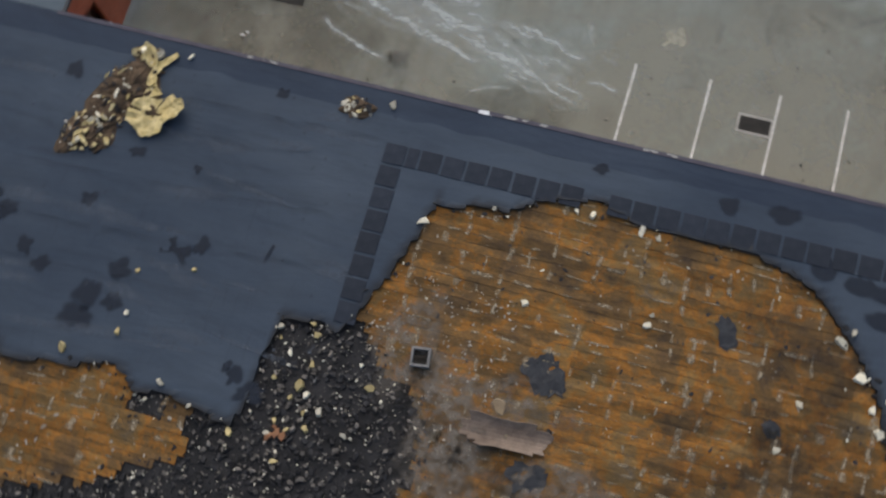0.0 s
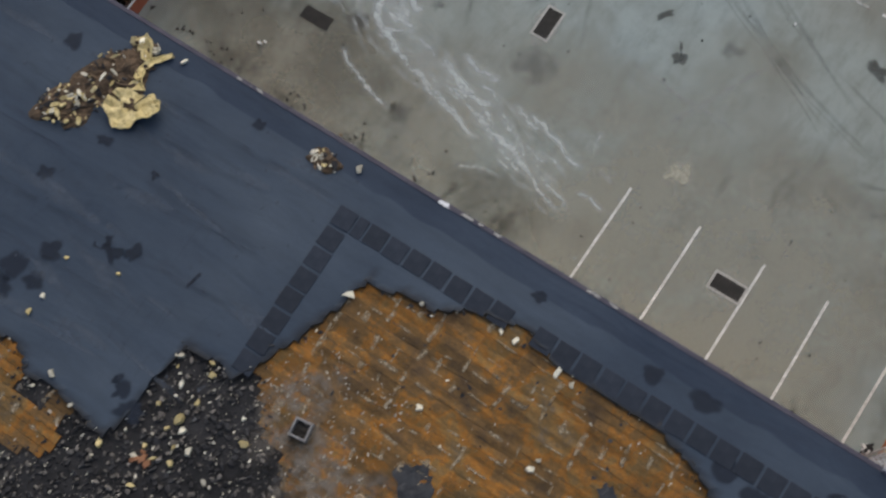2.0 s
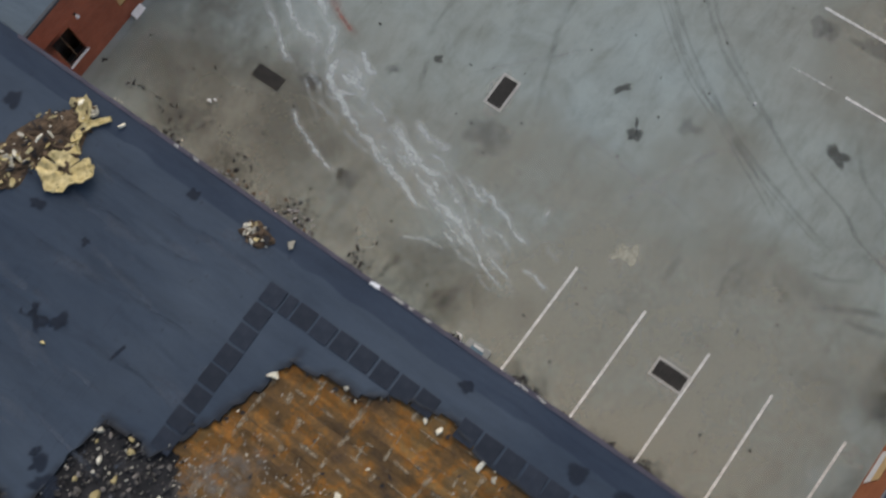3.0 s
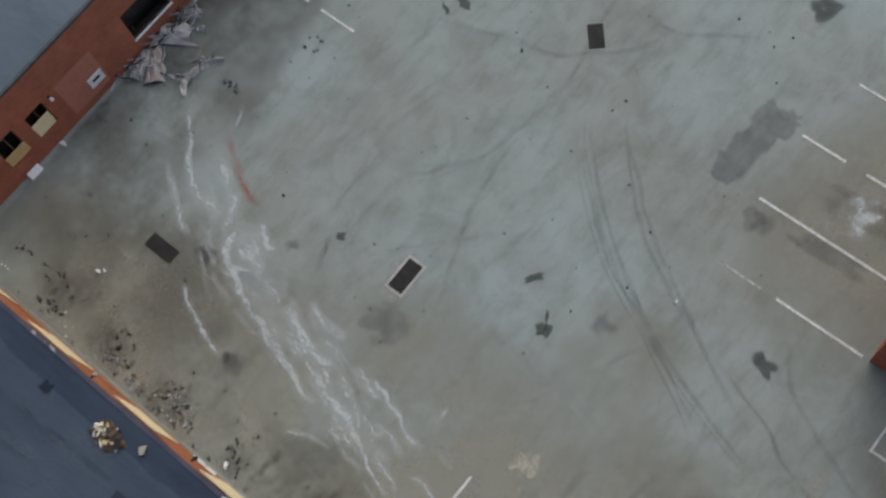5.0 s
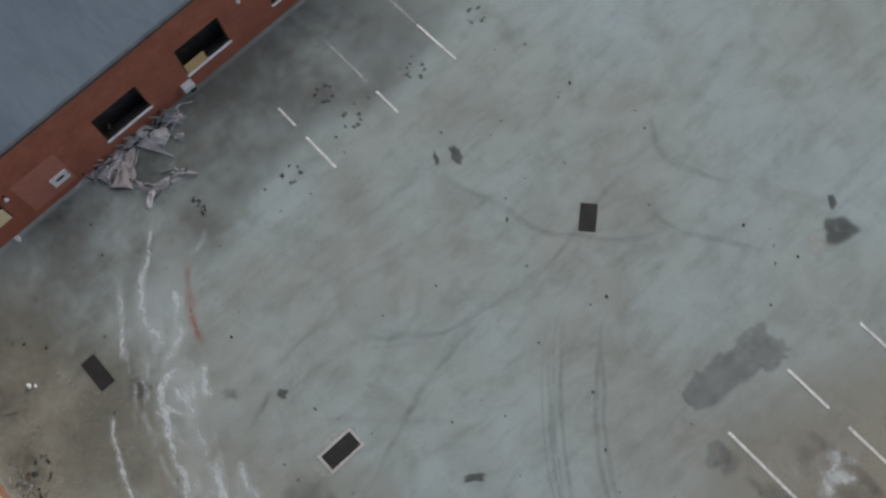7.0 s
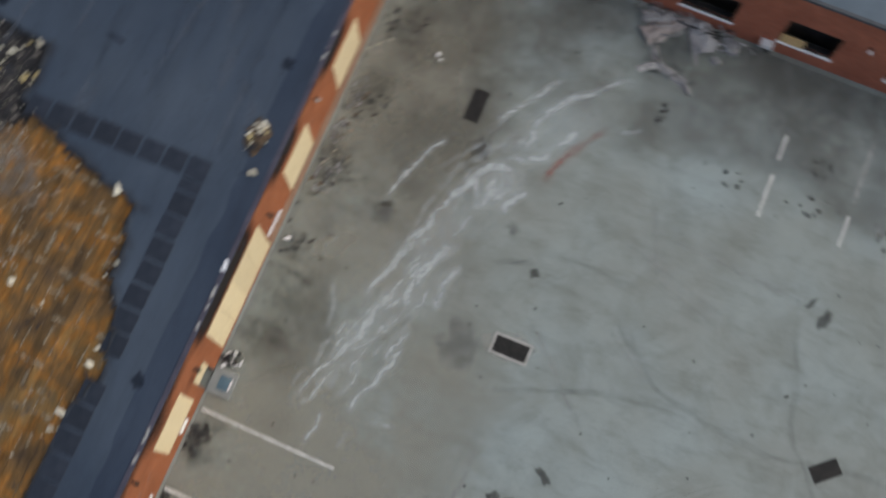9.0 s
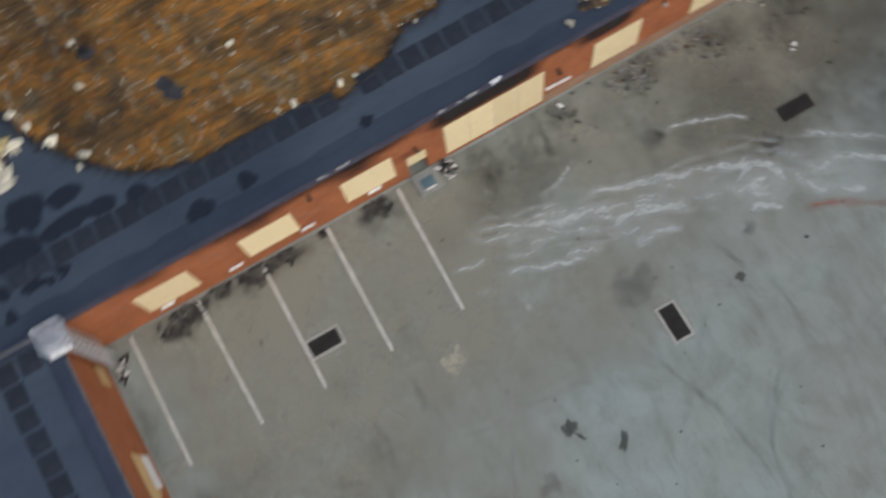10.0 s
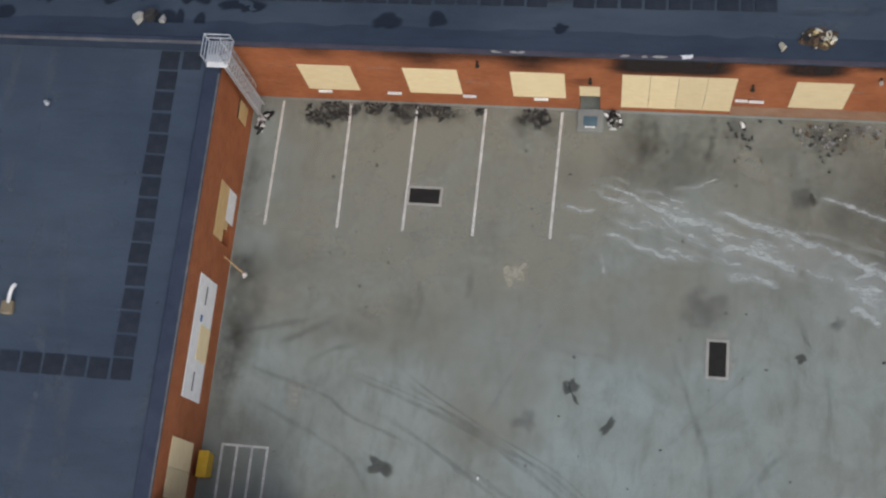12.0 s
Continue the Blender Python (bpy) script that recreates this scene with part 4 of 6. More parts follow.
for k in range(26):
    blob(bm, rg.uniform(-13, -1), rg.uniform(-22, -1), rg.uniform(0.2, 0.5), rg.uniform(0.8, 2.5), ZW + 0.003, rg.uniform(-12, 12), 0.5, k + 70, 24, 0.2)
tagged(mesh_ob("pale_flecks", bm, stain("pale_fleck", (0.13, 0.155, 0.19), 0.5, 4, 0.32, 0.68)), "pale flecks and bird marks on the felt", "flecks", kind="stuff")

# ---- burnt deck boards ----
ASH = surface("pale_ash", (0.22, 0.195, 0.155), (0.42, 0.38, 0.31), 1.5, 20, 0.95, per=0.4)
bm = bmesh.new()
zt = ROOF - 0.03


def is_deck(x, y):
    return burnt(x, y) < 0.2 and (deck_main(x, y) or deck_small(x, y))


plank_meshes = []
for k in range(6):
    b2 = slab(-0.5, 0.5, -0.5, 0.5, -0.5, 0.5)
    for v_ in b2.verts:
        if v_.co.z > 0:
            v_.co.z += rng.uniform(-0.25, 0.25)
        v_.co.x += rng.uniform(-0.006, 0.006)
        v_.co.y += rng.uniform(-0.05, 0.05)
    me = bpy.data.meshes.new("deck_board")
    b2.to_mesh(me)
    b2.free()
    me.materials.append(DECK)
    plank_meshes.append(me)
far_v, far_f = [], []
count = 0
rows_y = [2.2 + 0.33 * k for k in range(60)]
for r, y in enumerate(rows_y):
    x = -0.6
    while x < 33:
        x0, x1 = x + rng.uniform(-0.05, 0.02), x + 1.49 + rng.uniform(-0.05, 0.05)
        inside = [x0 + (x1 - x0) * s / 8 for s in range(9) if is_deck(x0 + (x1 - x0) * s / 8, y)]
        x += 1.5
        if len(inside) < 2:
            continue
        x0, x1 = inside[0] - rng.uniform(0, 0.09), inside[-1] + rng.uniform(0, 0.09)
        xc, ln = (x0 + x1) / 2, x1 - x0
        z = zt - 0.02 + rng.uniform(-0.01, 0.01)
        if count < 300 and y < 9.4:
            o = new("deck_board", rng.choice(plank_meshes))
            o.parent = DECK_BED
            o.matrix_basis = pose(xc, y, z, rng.uniform(-1.5, 1.5), 0, rng.uniform(-0.6, 0.6)) @ Matrix.Diagonal((ln, 0.315, 0.04, 1))
            count += 1
        else:
            h, q = ln / 2, 0.157
            n0 = len(far_v)
            far_v += [(xc + a * h, y + b * q, z + c * 0.02 + 0.006 * rng.uniform(-1, 1)) for c in (-1, 1) for a, b in ((-1, -1), (1, -1), (1, 1), (-1, 1))]
            far_f += [tuple(n0 + i for i in f) for f in ((4, 5, 6, 7), (0, 1, 5, 4), (1, 2, 6, 5), (2, 3, 7, 6), (3, 0, 4, 7))]
me = bpy.data.meshes.new("deck_boards_far")
me.from_pydata(far_v, [], far_f)
me.materials.append(DECK)
o = new("deck_boards_far", me)
o.parent = DECK_BED
tagged(o, kind="stuff")
# ash lying in the joints
bm = bmesh.new()
for k in range(20):
    for j in range(22):
        x, y = -0.4 + k * 1.0, 2.4 + j * 0.95
        if is_deck(x, y) and is_deck(x + 0.5, y + 0.5):
            box(bm, x - 0.5, x + 0.5, y - 0.475, y + 0.475, ROOF - 0.098, ROOF - 0.05)
tagged(mesh_ob("ash_bed", bm, surface("dark_ash", (0.05, 0.04, 0.03), (0.14, 0.115, 0.09), 1.5, 20, 0.95)), "dark ash lying in the joints of the deck", "ash", kind="stuff")


bm = bmesh.new()
for k in range(44):
    x = -0.6 + 0.75 * k + rng.uniform(-0.06, 0.06)
    for j in range(40):
        y = 2.3 + 0.5 * j
        if is_deck(x, y) and is_deck(x, y + 0.6) and rng.random() < (0.24 if k % 2 else 0.5):
            ribbon(bm, ((x + rng.uniform(-0.08, 0.08), y), (x + rng.uniform(-0.05, 0.05), y + rng.uniform(0.3, 0.6))), rng.uniform(0.12, 0.34), zt + 0.027, 0.5, step=0.08, seed=k * 41 + j, fade=True)
for j in range(60):
    y = 2.37 + 0.33 * j
    for k in range(21):
        x = -0.3 + 1.5 * k + rng.uniform(-0.3, 0.3)
        if is_deck(x, y) and is_deck(x + 1.2, y) and rng.random() < (0.6 if j % 2 else 0.45):
            ribbon(bm, ((x, y), (x + rng.uniform(0.2, 0.9), y + rng.uniform(-0.05, 0.05))), rng.uniform(0.06, 0.16), zt + 0.028, 0.5, step=0.12, seed=k * 17 + j)
tagged(mesh_ob("seam_ash", bm, stain("seam_ash", (0.35, 0.29, 0.20), 0.72, 4.5, 0.32, 0.62)), "pale ash along the seams of the deck", "ash", kind="stuff")
bm = bmesh.new()
for x, y, rx, ry in ((15.93, 10.63, 0.7, 1.5), (16.79, 10.41, 0.8, 1.2), (16.51, 9.83, 0.5, 0.6), (3.49, 8.24, 1.8, 1.5), (5.90, 10.94, 2.4, 1.4), (2.81, 5.83, 1.1, 1.4), (3.83, 9.62, 2.2, 1.6), (4.76, 5.58, 1.6, 1.6), (7.36, 9.12, 1.5, 0.8), (10.45, 13.80, 3.0, 1.5), (14.49, 12.02, 2.0, 1.4), (12.57, 12.86, 1.8, 1.0)):
    blob(bm, x, y, rx, ry, zt + 0.031, 0, 0.5, x, hard=0.25)
for k in range(18):
    x, y = rng.uniform(1, 18), rng.uniform(3, 18)
    if is_deck(x, y):
        blob(bm, x, y, rng.uniform(0.3, 1.4), rng.uniform(0.15, 0.5), zt + 0.032, rng.uniform(-15, 15), 0.5, k, hard=0.3)
tagged(mesh_ob("deck_soot", bm, stain("deck_soot", (0.03, 0.028, 0.027), 0.45, 1.3, 0.34, 0.7)), "sooty patches on the burnt deck", "soot", kind="stuff")
bm = bmesh.new()
for k, (x, y, rx, ry) in enumerate(((15.26, 10.84, 1.5, 2.6), (16.80, 8.85, 1.4, 2.0), (14.50, 12.69, 1.6, 2.2), (10.90, 12.34, 2.4, 1.2), (12.72, 9.95, 2.6, 1.0))):
    blob(bm, x, y, rx, ry, zt + 0.034 + 0.001 * k, 0, 0.4, k, hard=0.3)
tagged(mesh_ob("deck_ash_film", bm, stain("grey_ash_film", (0.23, 0.20, 0.165), 0.68, 2.0, 0.38, 0.66)), "grey ash film on the deck by the hatch", "ash", kind="stuff")


def scatter(nm, n, area, size, material, z, label, cat, flat=0.4, seed=1, keep=None, tilt=0.5):
    rr = random.Random(seed)
    bm = bmesh.new()
    made = 0
    while made < n:
        x, y = rr.uniform(area[0], area[1]), rr.uniform(area[2], area[3])
        made += 1
        if keep and not keep(x, y):
            continue
        s = size[0] + (size[1] - size[0]) * rr.random() ** 2.5
        chunk(bm, x, y, z + s * flat * 0.4, s * rr.uniform(0.8, 1.6), s * rr.uniform(0.5, 0.9), s * flat, rr.uniform(0, 6.3), rr, tilt)
    return tagged(mesh_ob(nm, bm, material), label, cat, kind="stuff")


def in_char(x, y):
    return burnt(x, y) < 0.1 and not is_deck(x, y)


scatter("charred_rubble", 9000, (14, 34, 8.5, 22), (0.05, 0.26), CHAR, ROOF - 0.1, "charred rubble covering the burnt roof", "rubble", 0.5, 3, in_char)
scatter("pale_rubble", 1300, (14, 34, 8.5, 22), (0.03, 0.13), FOAM_W, ROOF - 0.02, "small pale fragments among the charred rubble", "rubble", 0.5, 4, in_char)
GREY_ASH = surface("grey_ash_lump", (0.085, 0.076, 0.066), (0.19, 0.172, 0.15), 2, 20, 0.9, per=0.6)
scatter("grey_rubble", 5200, (14, 34, 8.5, 22), (0.04, 0.2), GREY_ASH, ROOF - 0.04, "grey ash lumps among the charred rubble", "rubble", 0.5, 14, in_char)
scatter("deck_ash", 1300, (0, 19, 2.4, 20), (0.02, 0.11), ASH, zt, "pale ash flakes lying on the burnt deck", "ash", 0.12, 6, lambda x, y: is_deck(x, y) and noise.noise((x * 0.5, y * 0.5, 9)) > -0.15, 0.1)
scatter("deck_crumbs", 1500, (0, 19, 2.4, 20), (0.02, 0.11), FOAM_W, zt, "white crumbs lying in the joints of the burnt deck", "crumbs", 0.2, 16, lambda x, y: is_deck(x, y) and (abs((x + 0.6) % 1.5 - 0.75) > 0.66 or abs((y - 2.035) % 0.66 - 0.33) > 0.29), 0.1)
scatter("edge_char", 5200, (13, 33, 8.2, 20), (0.04, 0.15), CHAR, zt - 0.01, "black crumbs over the edge of the burnt deck", "char", 0.5, 17, lambda x, y: is_deck(x, y) and not (is_deck(x + 0.45, y) and is_deck(x - 0.45, y) and is_deck(x, y + 0.4) and is_deck(x, y - 0.4)))
scatter("hatch_ash", 700, (13.5, 18.6, 6.5, 12.5), (0.02, 0.12), ASH, zt + 0.01, "pale ash lumps on the deck round the hatch", "ash", 0.3, 18, lambda x, y: is_deck(x, y) and not (15.85 < x < 16.75 and 8.85 < y < 9.75), 0.2)
scatter("deck_char", 500, (0, 19, 2.4, 20), (0.04, 0.18), CHAR, zt, "black char flakes lying on the burnt deck", "char", 0.15, 7, is_deck, 0.1)
scatter("deck_ash_small", 130, (23, 33, 12, 18), (0.04, 0.18), ASH, zt, "pale ash flakes on the small burnt area", "ash", 0.12, 8, is_deck, 0.1)
scatter("rim_char", 2600, (-0.5, 33.5, 1.8, 17.5), (0.06, 0.22), CHAR, ROOF + 0.02, "black crumbs along the burnt felt edge", "char", 0.5, 9, lambda x, y: abs(burnt(x, y) - 0.05) < 0.22)
scatter("rim_pale", 700, (-0.5, 33.5, 1.8, 17.5), (0.05, 0.2), FOAM_W, ROOF + 0.07, "pale crumbs along the burnt felt edge", "crumbs", 0.5, 10, lambda x, y: abs(burnt(x, y)) < 0.14)


def lump(nm, x, y, z, s, material, label, cat, group="", seed=0, flat=0.4):
    rr = random.Random(seed)
    bm = chunk(bmesh.new(), 0, 0, s * flat / 2, s, s * rr.uniform(0.6, 0.85), s * flat, 0, rr, 0.3, 0.5)
    bmesh.ops.bevel(bm, geom=bm.edges[:], offset=s * 0.025, segments=1, affect="EDGES")
    o = mesh_ob(nm, bm, material)
    o.matrix_basis = pose(x, y, z, 0, 0, rr.uniform(0, 360))
    return tagged(o, label, cat, group)


for k, (x, y, s) in enumerate(((21.17, 9.50, 0.5), (20.13, 9.14, 0.32), (19.85, 9.44, 0.4), (20.59, 10.28, 0.38), (19.74, 10.50, 0.4), (19.93, 11.26, 0.6), (19.64, 11.56, 0.4), (20.11, 11.73, 0.4), (20.87, 11.23, 0.28), (19.07, 11.96, 0.5), (19.55, 12.13, 0.3), (19.36, 12.61, 0.42), (20.57, 13.04, 0.35), (20.39, 12.58, 0.35), (19.92, 12.78, 0.35), (18.03, 12.47, 0.4), (20.01, 13.91, 0.36), (21.78, 13.37, 0.4), (18.13, 10.07, 0.3), (17.65, 10.76, 0.4), (21.07, 9.89, 0.2), (24.56, 12.43, 0.4), (28.28, 12.20, 0.4), (26.59, 11.13, 0.4), (26.52, 10.47, 0.28), (24.74, 8.43, 0.3), (26.65, 8.95, 0.25))):
    lump("insulation_chunk", x, y, (ROOF + 0.08) if burnt(x, y) > 0 else ROOF - 0.06, s * 0.72, FOAM_Y if k % 3 else FOAM_W, "broken yellow insulation chunk lying on the burnt roof", "insulation", "insulation chunks", k, 0.45)
for k, (x, y, s) in enumerate(((17.51, 4.70, 0.45), (12.52, 2.99, 0.3), (11.92, 2.95, 0.35), (10.22, 3.19, 0.4), (9.61, 3.25, 0.25), (3.11, 5.21, 0.5), (2.30, 6.25, 0.55), (1.81, 7.17, 0.4), (1.42, 7.89, 0.4), (13.40, 6.59, 0.3), (9.32, 6.28, 0.3), (9.22, 5.89, 0.25), (3.98, 7.62, 0.35), (4.43, 9.21, 0.3), (2.79, 4.81, 0.3))):
    lump("pale_fragment", x, y, (ROOF + 0.09) if burnt(x, y) > 0 else zt, s, FOAM_W, "pale scorched board fragment at the burnt roof edge", "fragment", "pale fragments", k + 60, 0.3)

# hatch curb, felt scraps and a curled sheet on the deck
h = empty("roof_hatch", 16.27, 9.31, zt, 8)
h.scale = (0.82, 0.82, 0.9)
for a, b, c, d_ in ((-0.4, 0.4, -0.4, -0.3), (-0.4, 0.4, 0.3, 0.4), (-0.4, -0.3, -0.3, 0.3), (0.3, 0.4, -0.3, 0.3)):
    part("curb", slab(a, b, c, d_, -0.05, 0.3, 0.01), surface("weathered_curb", (0.14, 0.135, 0.13), (0.26, 0.25, 0.24), 3, 30, 0.8), h)
part("well", slab(-0.3, 0.3, -0.3, 0.3, -0.04, 0.01), DARK, h)
bm = bmesh.new()
for k in range(3):
    tube(bm, (-0.28, -0.2 + 0.2 * k, 0.12), (0.28, -0.15 + 0.17 * k, 0.1), 0.02, 5)
part("bars", bm, IRON, h)
tagged(h, "open square roof hatch curb, dark inside", "roof hatch")


def crumpled(nm, x, y, z, lx, ly, rz, material, seed, amp=0.12, label="", cat="sheet", rag=0.25, group="", curl=0.0):
    bm = bmesh.new()
    nx, ny = max(6, int(lx / 0.12)), max(5, int(ly / 0.12))
    vs = []
    for i in range(nx + 1):
        row = []
        for j in range(ny + 1):
            u, w = i / nx - 0.5, j / ny - 0.5
            e = 1 + rag * noise.noise((u * 4 + seed, w * 4, seed * 1.7))
            hgt = amp * (0.6 + noise.noise((u * lx * 2.2 + seed, w * ly * 2.2, seed))) + amp * 0.5 * noise.noise((u * lx * 6, w * ly * 6, seed + 4)) + curl * (2 * abs(w)) ** 2
            row.append(bm.verts.new((u * lx * e, w * ly * (1 + rag * noise.noise((u * 5, seed, w * 3))), max(0.0, hgt))))
        vs.append(row)
    for i in range(nx):
        for j in range(ny):
            if math.hypot(2 * (i + 0.5) / nx - 1, 2 * (j + 0.5) / ny - 1) < 1.15 + 0.3 * noise.noise((i * 0.4, j * 0.4, seed)):
                bm.faces.new([vs[i][j], vs[i + 1][j], vs[i + 1][j + 1], vs[i][j + 1]])
    loose = [v_ for v_ in bm.verts if not v_.link_faces]
    bmesh.ops.delete(bm, geom=loose, context="VERTS")
    bmesh.ops.recalc_face_normals(bm, faces=bm.faces)
    bmesh.ops.solidify(bm, geom=bm.faces[:], thickness=0.02)
    o = mesh_ob(nm, bm, material, smooth=False)
    o.matrix_basis = pose(x, y, z, 0, 0, rz)
    return tagged(o, label, cat, group) if label else o


FELT_SCRAP = surface("charred_felt", (0.018, 0.02, 0.024), (0.05, 0.052, 0.056), 2, 25, 0.8)
crumpled("felt_scrap", 12.12, 8.79, zt, 1.15, 1.45, 35, FELT_SCRAP, 2.0, 0.06, "black charred scrap of felt lying on the deck", "felt scrap", 0.4, "felt scraps")
crumpled("felt_scrap", 6.71, 5.9, zt, 0.6, 1.1, 20, FELT_SCRAP, 3.0, 0.06, "black charred scrap of felt lying on the deck", "felt scrap", 0.4, "felt scraps")
crumpled("felt_scrap", 11.88, 12.21, zt, 1.2, 0.9, 0, FELT_SCRAP, 5.0, 0.06, "black charred scrap of felt lying on the deck", "felt scrap", 0.4, "felt scraps")
crumpled("felt_scrap", 4.72, 8.60, zt, 0.5, 0.6, 50, FELT_SCRAP, 7.0, 0.05, "black charred scrap of felt lying on the deck", "felt scrap", 0.4, "felt scraps")
crumpled("curled_sheet", 12.95, 11.05, zt, 3.0, 1.0, 183, surface("brown_sheet", (0.115, 0.085, 0.066), (0.25, 0.19, 0.145), 1.2, 20, 0.7), 8.0, 0.05, "curled brown scorched sheet lying on the deck", "sheet", 0.2, "", 0.3)


lump("board_scrap", 13.28, 10.2, zt, 0.55, surface("pale_scrap_board", (0.22, 0.16, 0.10), (0.36, 0.28, 0.18), 3, 25, 0.9), "pale brown board scrap lying on the deck", "board scrap", "", 301, 0.15)

# ---- debris heaps on the felt ----
def heap(x, y, rx, ry, n, rz, z, mats, seed, label, cat, size=(0.15, 0.55), rise=0.2, bed=None):
    """A heap: a crumbled mound, if bed names its material, with single broken bits lying on it."""
    rr = random.Random(seed)
    d = empty("debris_heap", x, y, z, rz)
    if bed:
        bm = bmesh.new()
        rings, seg = 9, 34
        mid = bm.verts.new((0, 0, rise))
        last = None
        for i in range(1, rings + 1):
            q = i / rings
            ring = []
            for k in range(seg):
                a = 6.2832 * k / seg
                w = q * (1 + 0.45 * noise.noise((math.cos(a) * 1.6 + seed, math.sin(a) * 1.6, seed)))
                u, v_ = rx * w * math.cos(a), ry * w * math.sin(a)
                hgt = rise * (1 - q * q) * (0.7 + 0.9 * noise.noise((u * 2.2, v_ * 2.2, seed))) + 0.07 * noise.noise((u * 7, v_ * 7, seed + 2))
                ring.append(bm.verts.new((u, v_, max(0.012, hgt + 0.03) if i < rings else 0.0)))
            for k in range(seg):
                j = (k + 1) % seg
                bm.faces.new([mid, ring[k], ring[j]] if last is None else [last[k], ring[k], ring[j], last[j]])
            last = ring
        part("mound", bm, bed, d, "crumbled scorched mass")
    for mi, (nm, material, share, lb) in enumerate(mats):
        for _ in range(int(n * share)):
            a, q = rr.uniform(0, 6.3), rr.random() ** 0.6
            s = size[0] + (size[1] - size[0]) * rr.random() ** 1.7
            bm = chunk(bmesh.new(), rx * q * math.cos(a), ry * q * math.sin(a), rise * (1 - q * q) * rr.uniform(0.6, 1.0) + s * 0.1 + 0.02 * mi, s * rr.uniform(0.9, 1.8), s * rr.uniform(0.35, 0.8), s * 0.18, rr.uniform(0, 6.3), rr, 0.5)
            part(nm, bm, material, d, lb)
    return tagged(d, label, cat)


CRUMB = surface("crumbled_scorched_mass", (0.035, 0.026, 0.019), (0.135, 0.092, 0.056), 3.0, 18, 0.95, bmp=0.9, grain=0.7)
heap(29.45, 2.65, 1.0, 1.5, 140, -35, ROOF + 0.07, (("scorched_bit", BROWN, 0.62, ""), ("char_bit", CHAR, 0.2, ""), ("yellow_bit", FOAM_Y, 0.1, "yellow insulation bit"), ("pale_bit", FOAM_W, 0.08, "")), 21, "heap of scorched brown roofing debris on the felt", "debris", (0.06, 0.3), 0.25, CRUMB)
heap(30.22, 4.43, 1.15, 0.85, 120, 35, ROOF + 0.07, (("scorched_bit", BROWN, 0.35, ""), ("char_bit", CHAR, 0.2, ""), ("yellow_bit", FOAM_Y, 0.3, "yellow insulation bit"), ("pale_bit", FOAM_W, 0.15, "")), 22, "heap of broken yellow insulation and char on the felt", "debris", (0.08, 0.4), 0.2, CRUMB)
heap(29.12, 1.11, 0.5, 0.35, 26, 10, ROOF + 0.07, (("scorched_bit", BROWN, 0.4, ""), ("yellow_bit", FOAM_Y, 0.3, ""), ("pale_bit", FOAM_W, 0.3, "")), 23, "small heap of pale insulation at the roof edge", "debris", (0.15, 0.45), 0.12, CRUMB)


def torn_strip(nm, pts, widths, z, material, seed, label, curl=0.25):
    """A torn strip along a bent line, its long edges curled up."""
    bm = bmesh.new()
    rows = []
    line, ws = [], []
    for i in range(len(pts) - 1):
        for s in range(6):
            t_ = s / 6
            line.append(Vector((*pts[i], 0)).lerp(Vector((*pts[i + 1], 0)), t_))
            ws.append(widths[i] + (widths[i + 1] - widths[i]) * t_)
    for i, p_ in enumerate(line):
        dr = (line[min(i + 1, len(line) - 1)] - line[max(i - 1, 0)]).normalized()
        row = []
        for k in range(7):
            u = k / 3 - 1
            w = ws[i] / 2 * u * (1 + 0.35 * noise.noise((p_.x * 3 + seed, p_.y * 3, u)))
            hgt = curl * abs(u) ** 3 * (0.6 + 0.8 * noise.noise((p_.x * 2, p_.y * 2, seed + u))) + 0.07 * noise.noise((p_.x * 5, p_.y * 5, u * 2 + seed)) + 0.06
            row.append(bm.verts.new((p_.x - dr.y * w, p_.y + dr.x * w, z + max(0.0, hgt))))
        rows.append(row)
    for a_, b_ in zip(rows, rows[1:]):
        for k in range(6):
            bm.faces.new([a_[k], b_[k], b_[k + 1], a_[k + 1]])
    bmesh.ops.recalc_face_normals(bm, faces=bm.faces)
    bmesh.ops.solidify(bm, geom=bm.faces[:], thickness=0.03)
    return tagged(mesh_ob(nm, bm, material), label, "insulation", "insulation sheets")


torn_strip("insulation_sheet", ((28.01, 0.87), (28.50, 1.41), (28.66, 1.86), (28.49, 2.40), (28.34, 2.70)), (0.22, 0.3, 0.34, 0.42, 0.75), ROOF + 0.08, FOAM_Y, 3.0, "narrow torn strip of yellow insulation lying on the felt", 0.15)
torn_strip("insulation_sheet", ((29.46, 0.85), (29.02, 1.11), (28.67, 1.61)), (0.5, 0.55, 0.3), ROOF + 0.1, FOAM_Y, 5.0, "narrow torn strip of yellow insulation lying on the felt", 0.15)
# the curled sheet: torn open round a dark hollow, its far rim folded up
bm = bmesh.new()
rings = []
SEG = 56
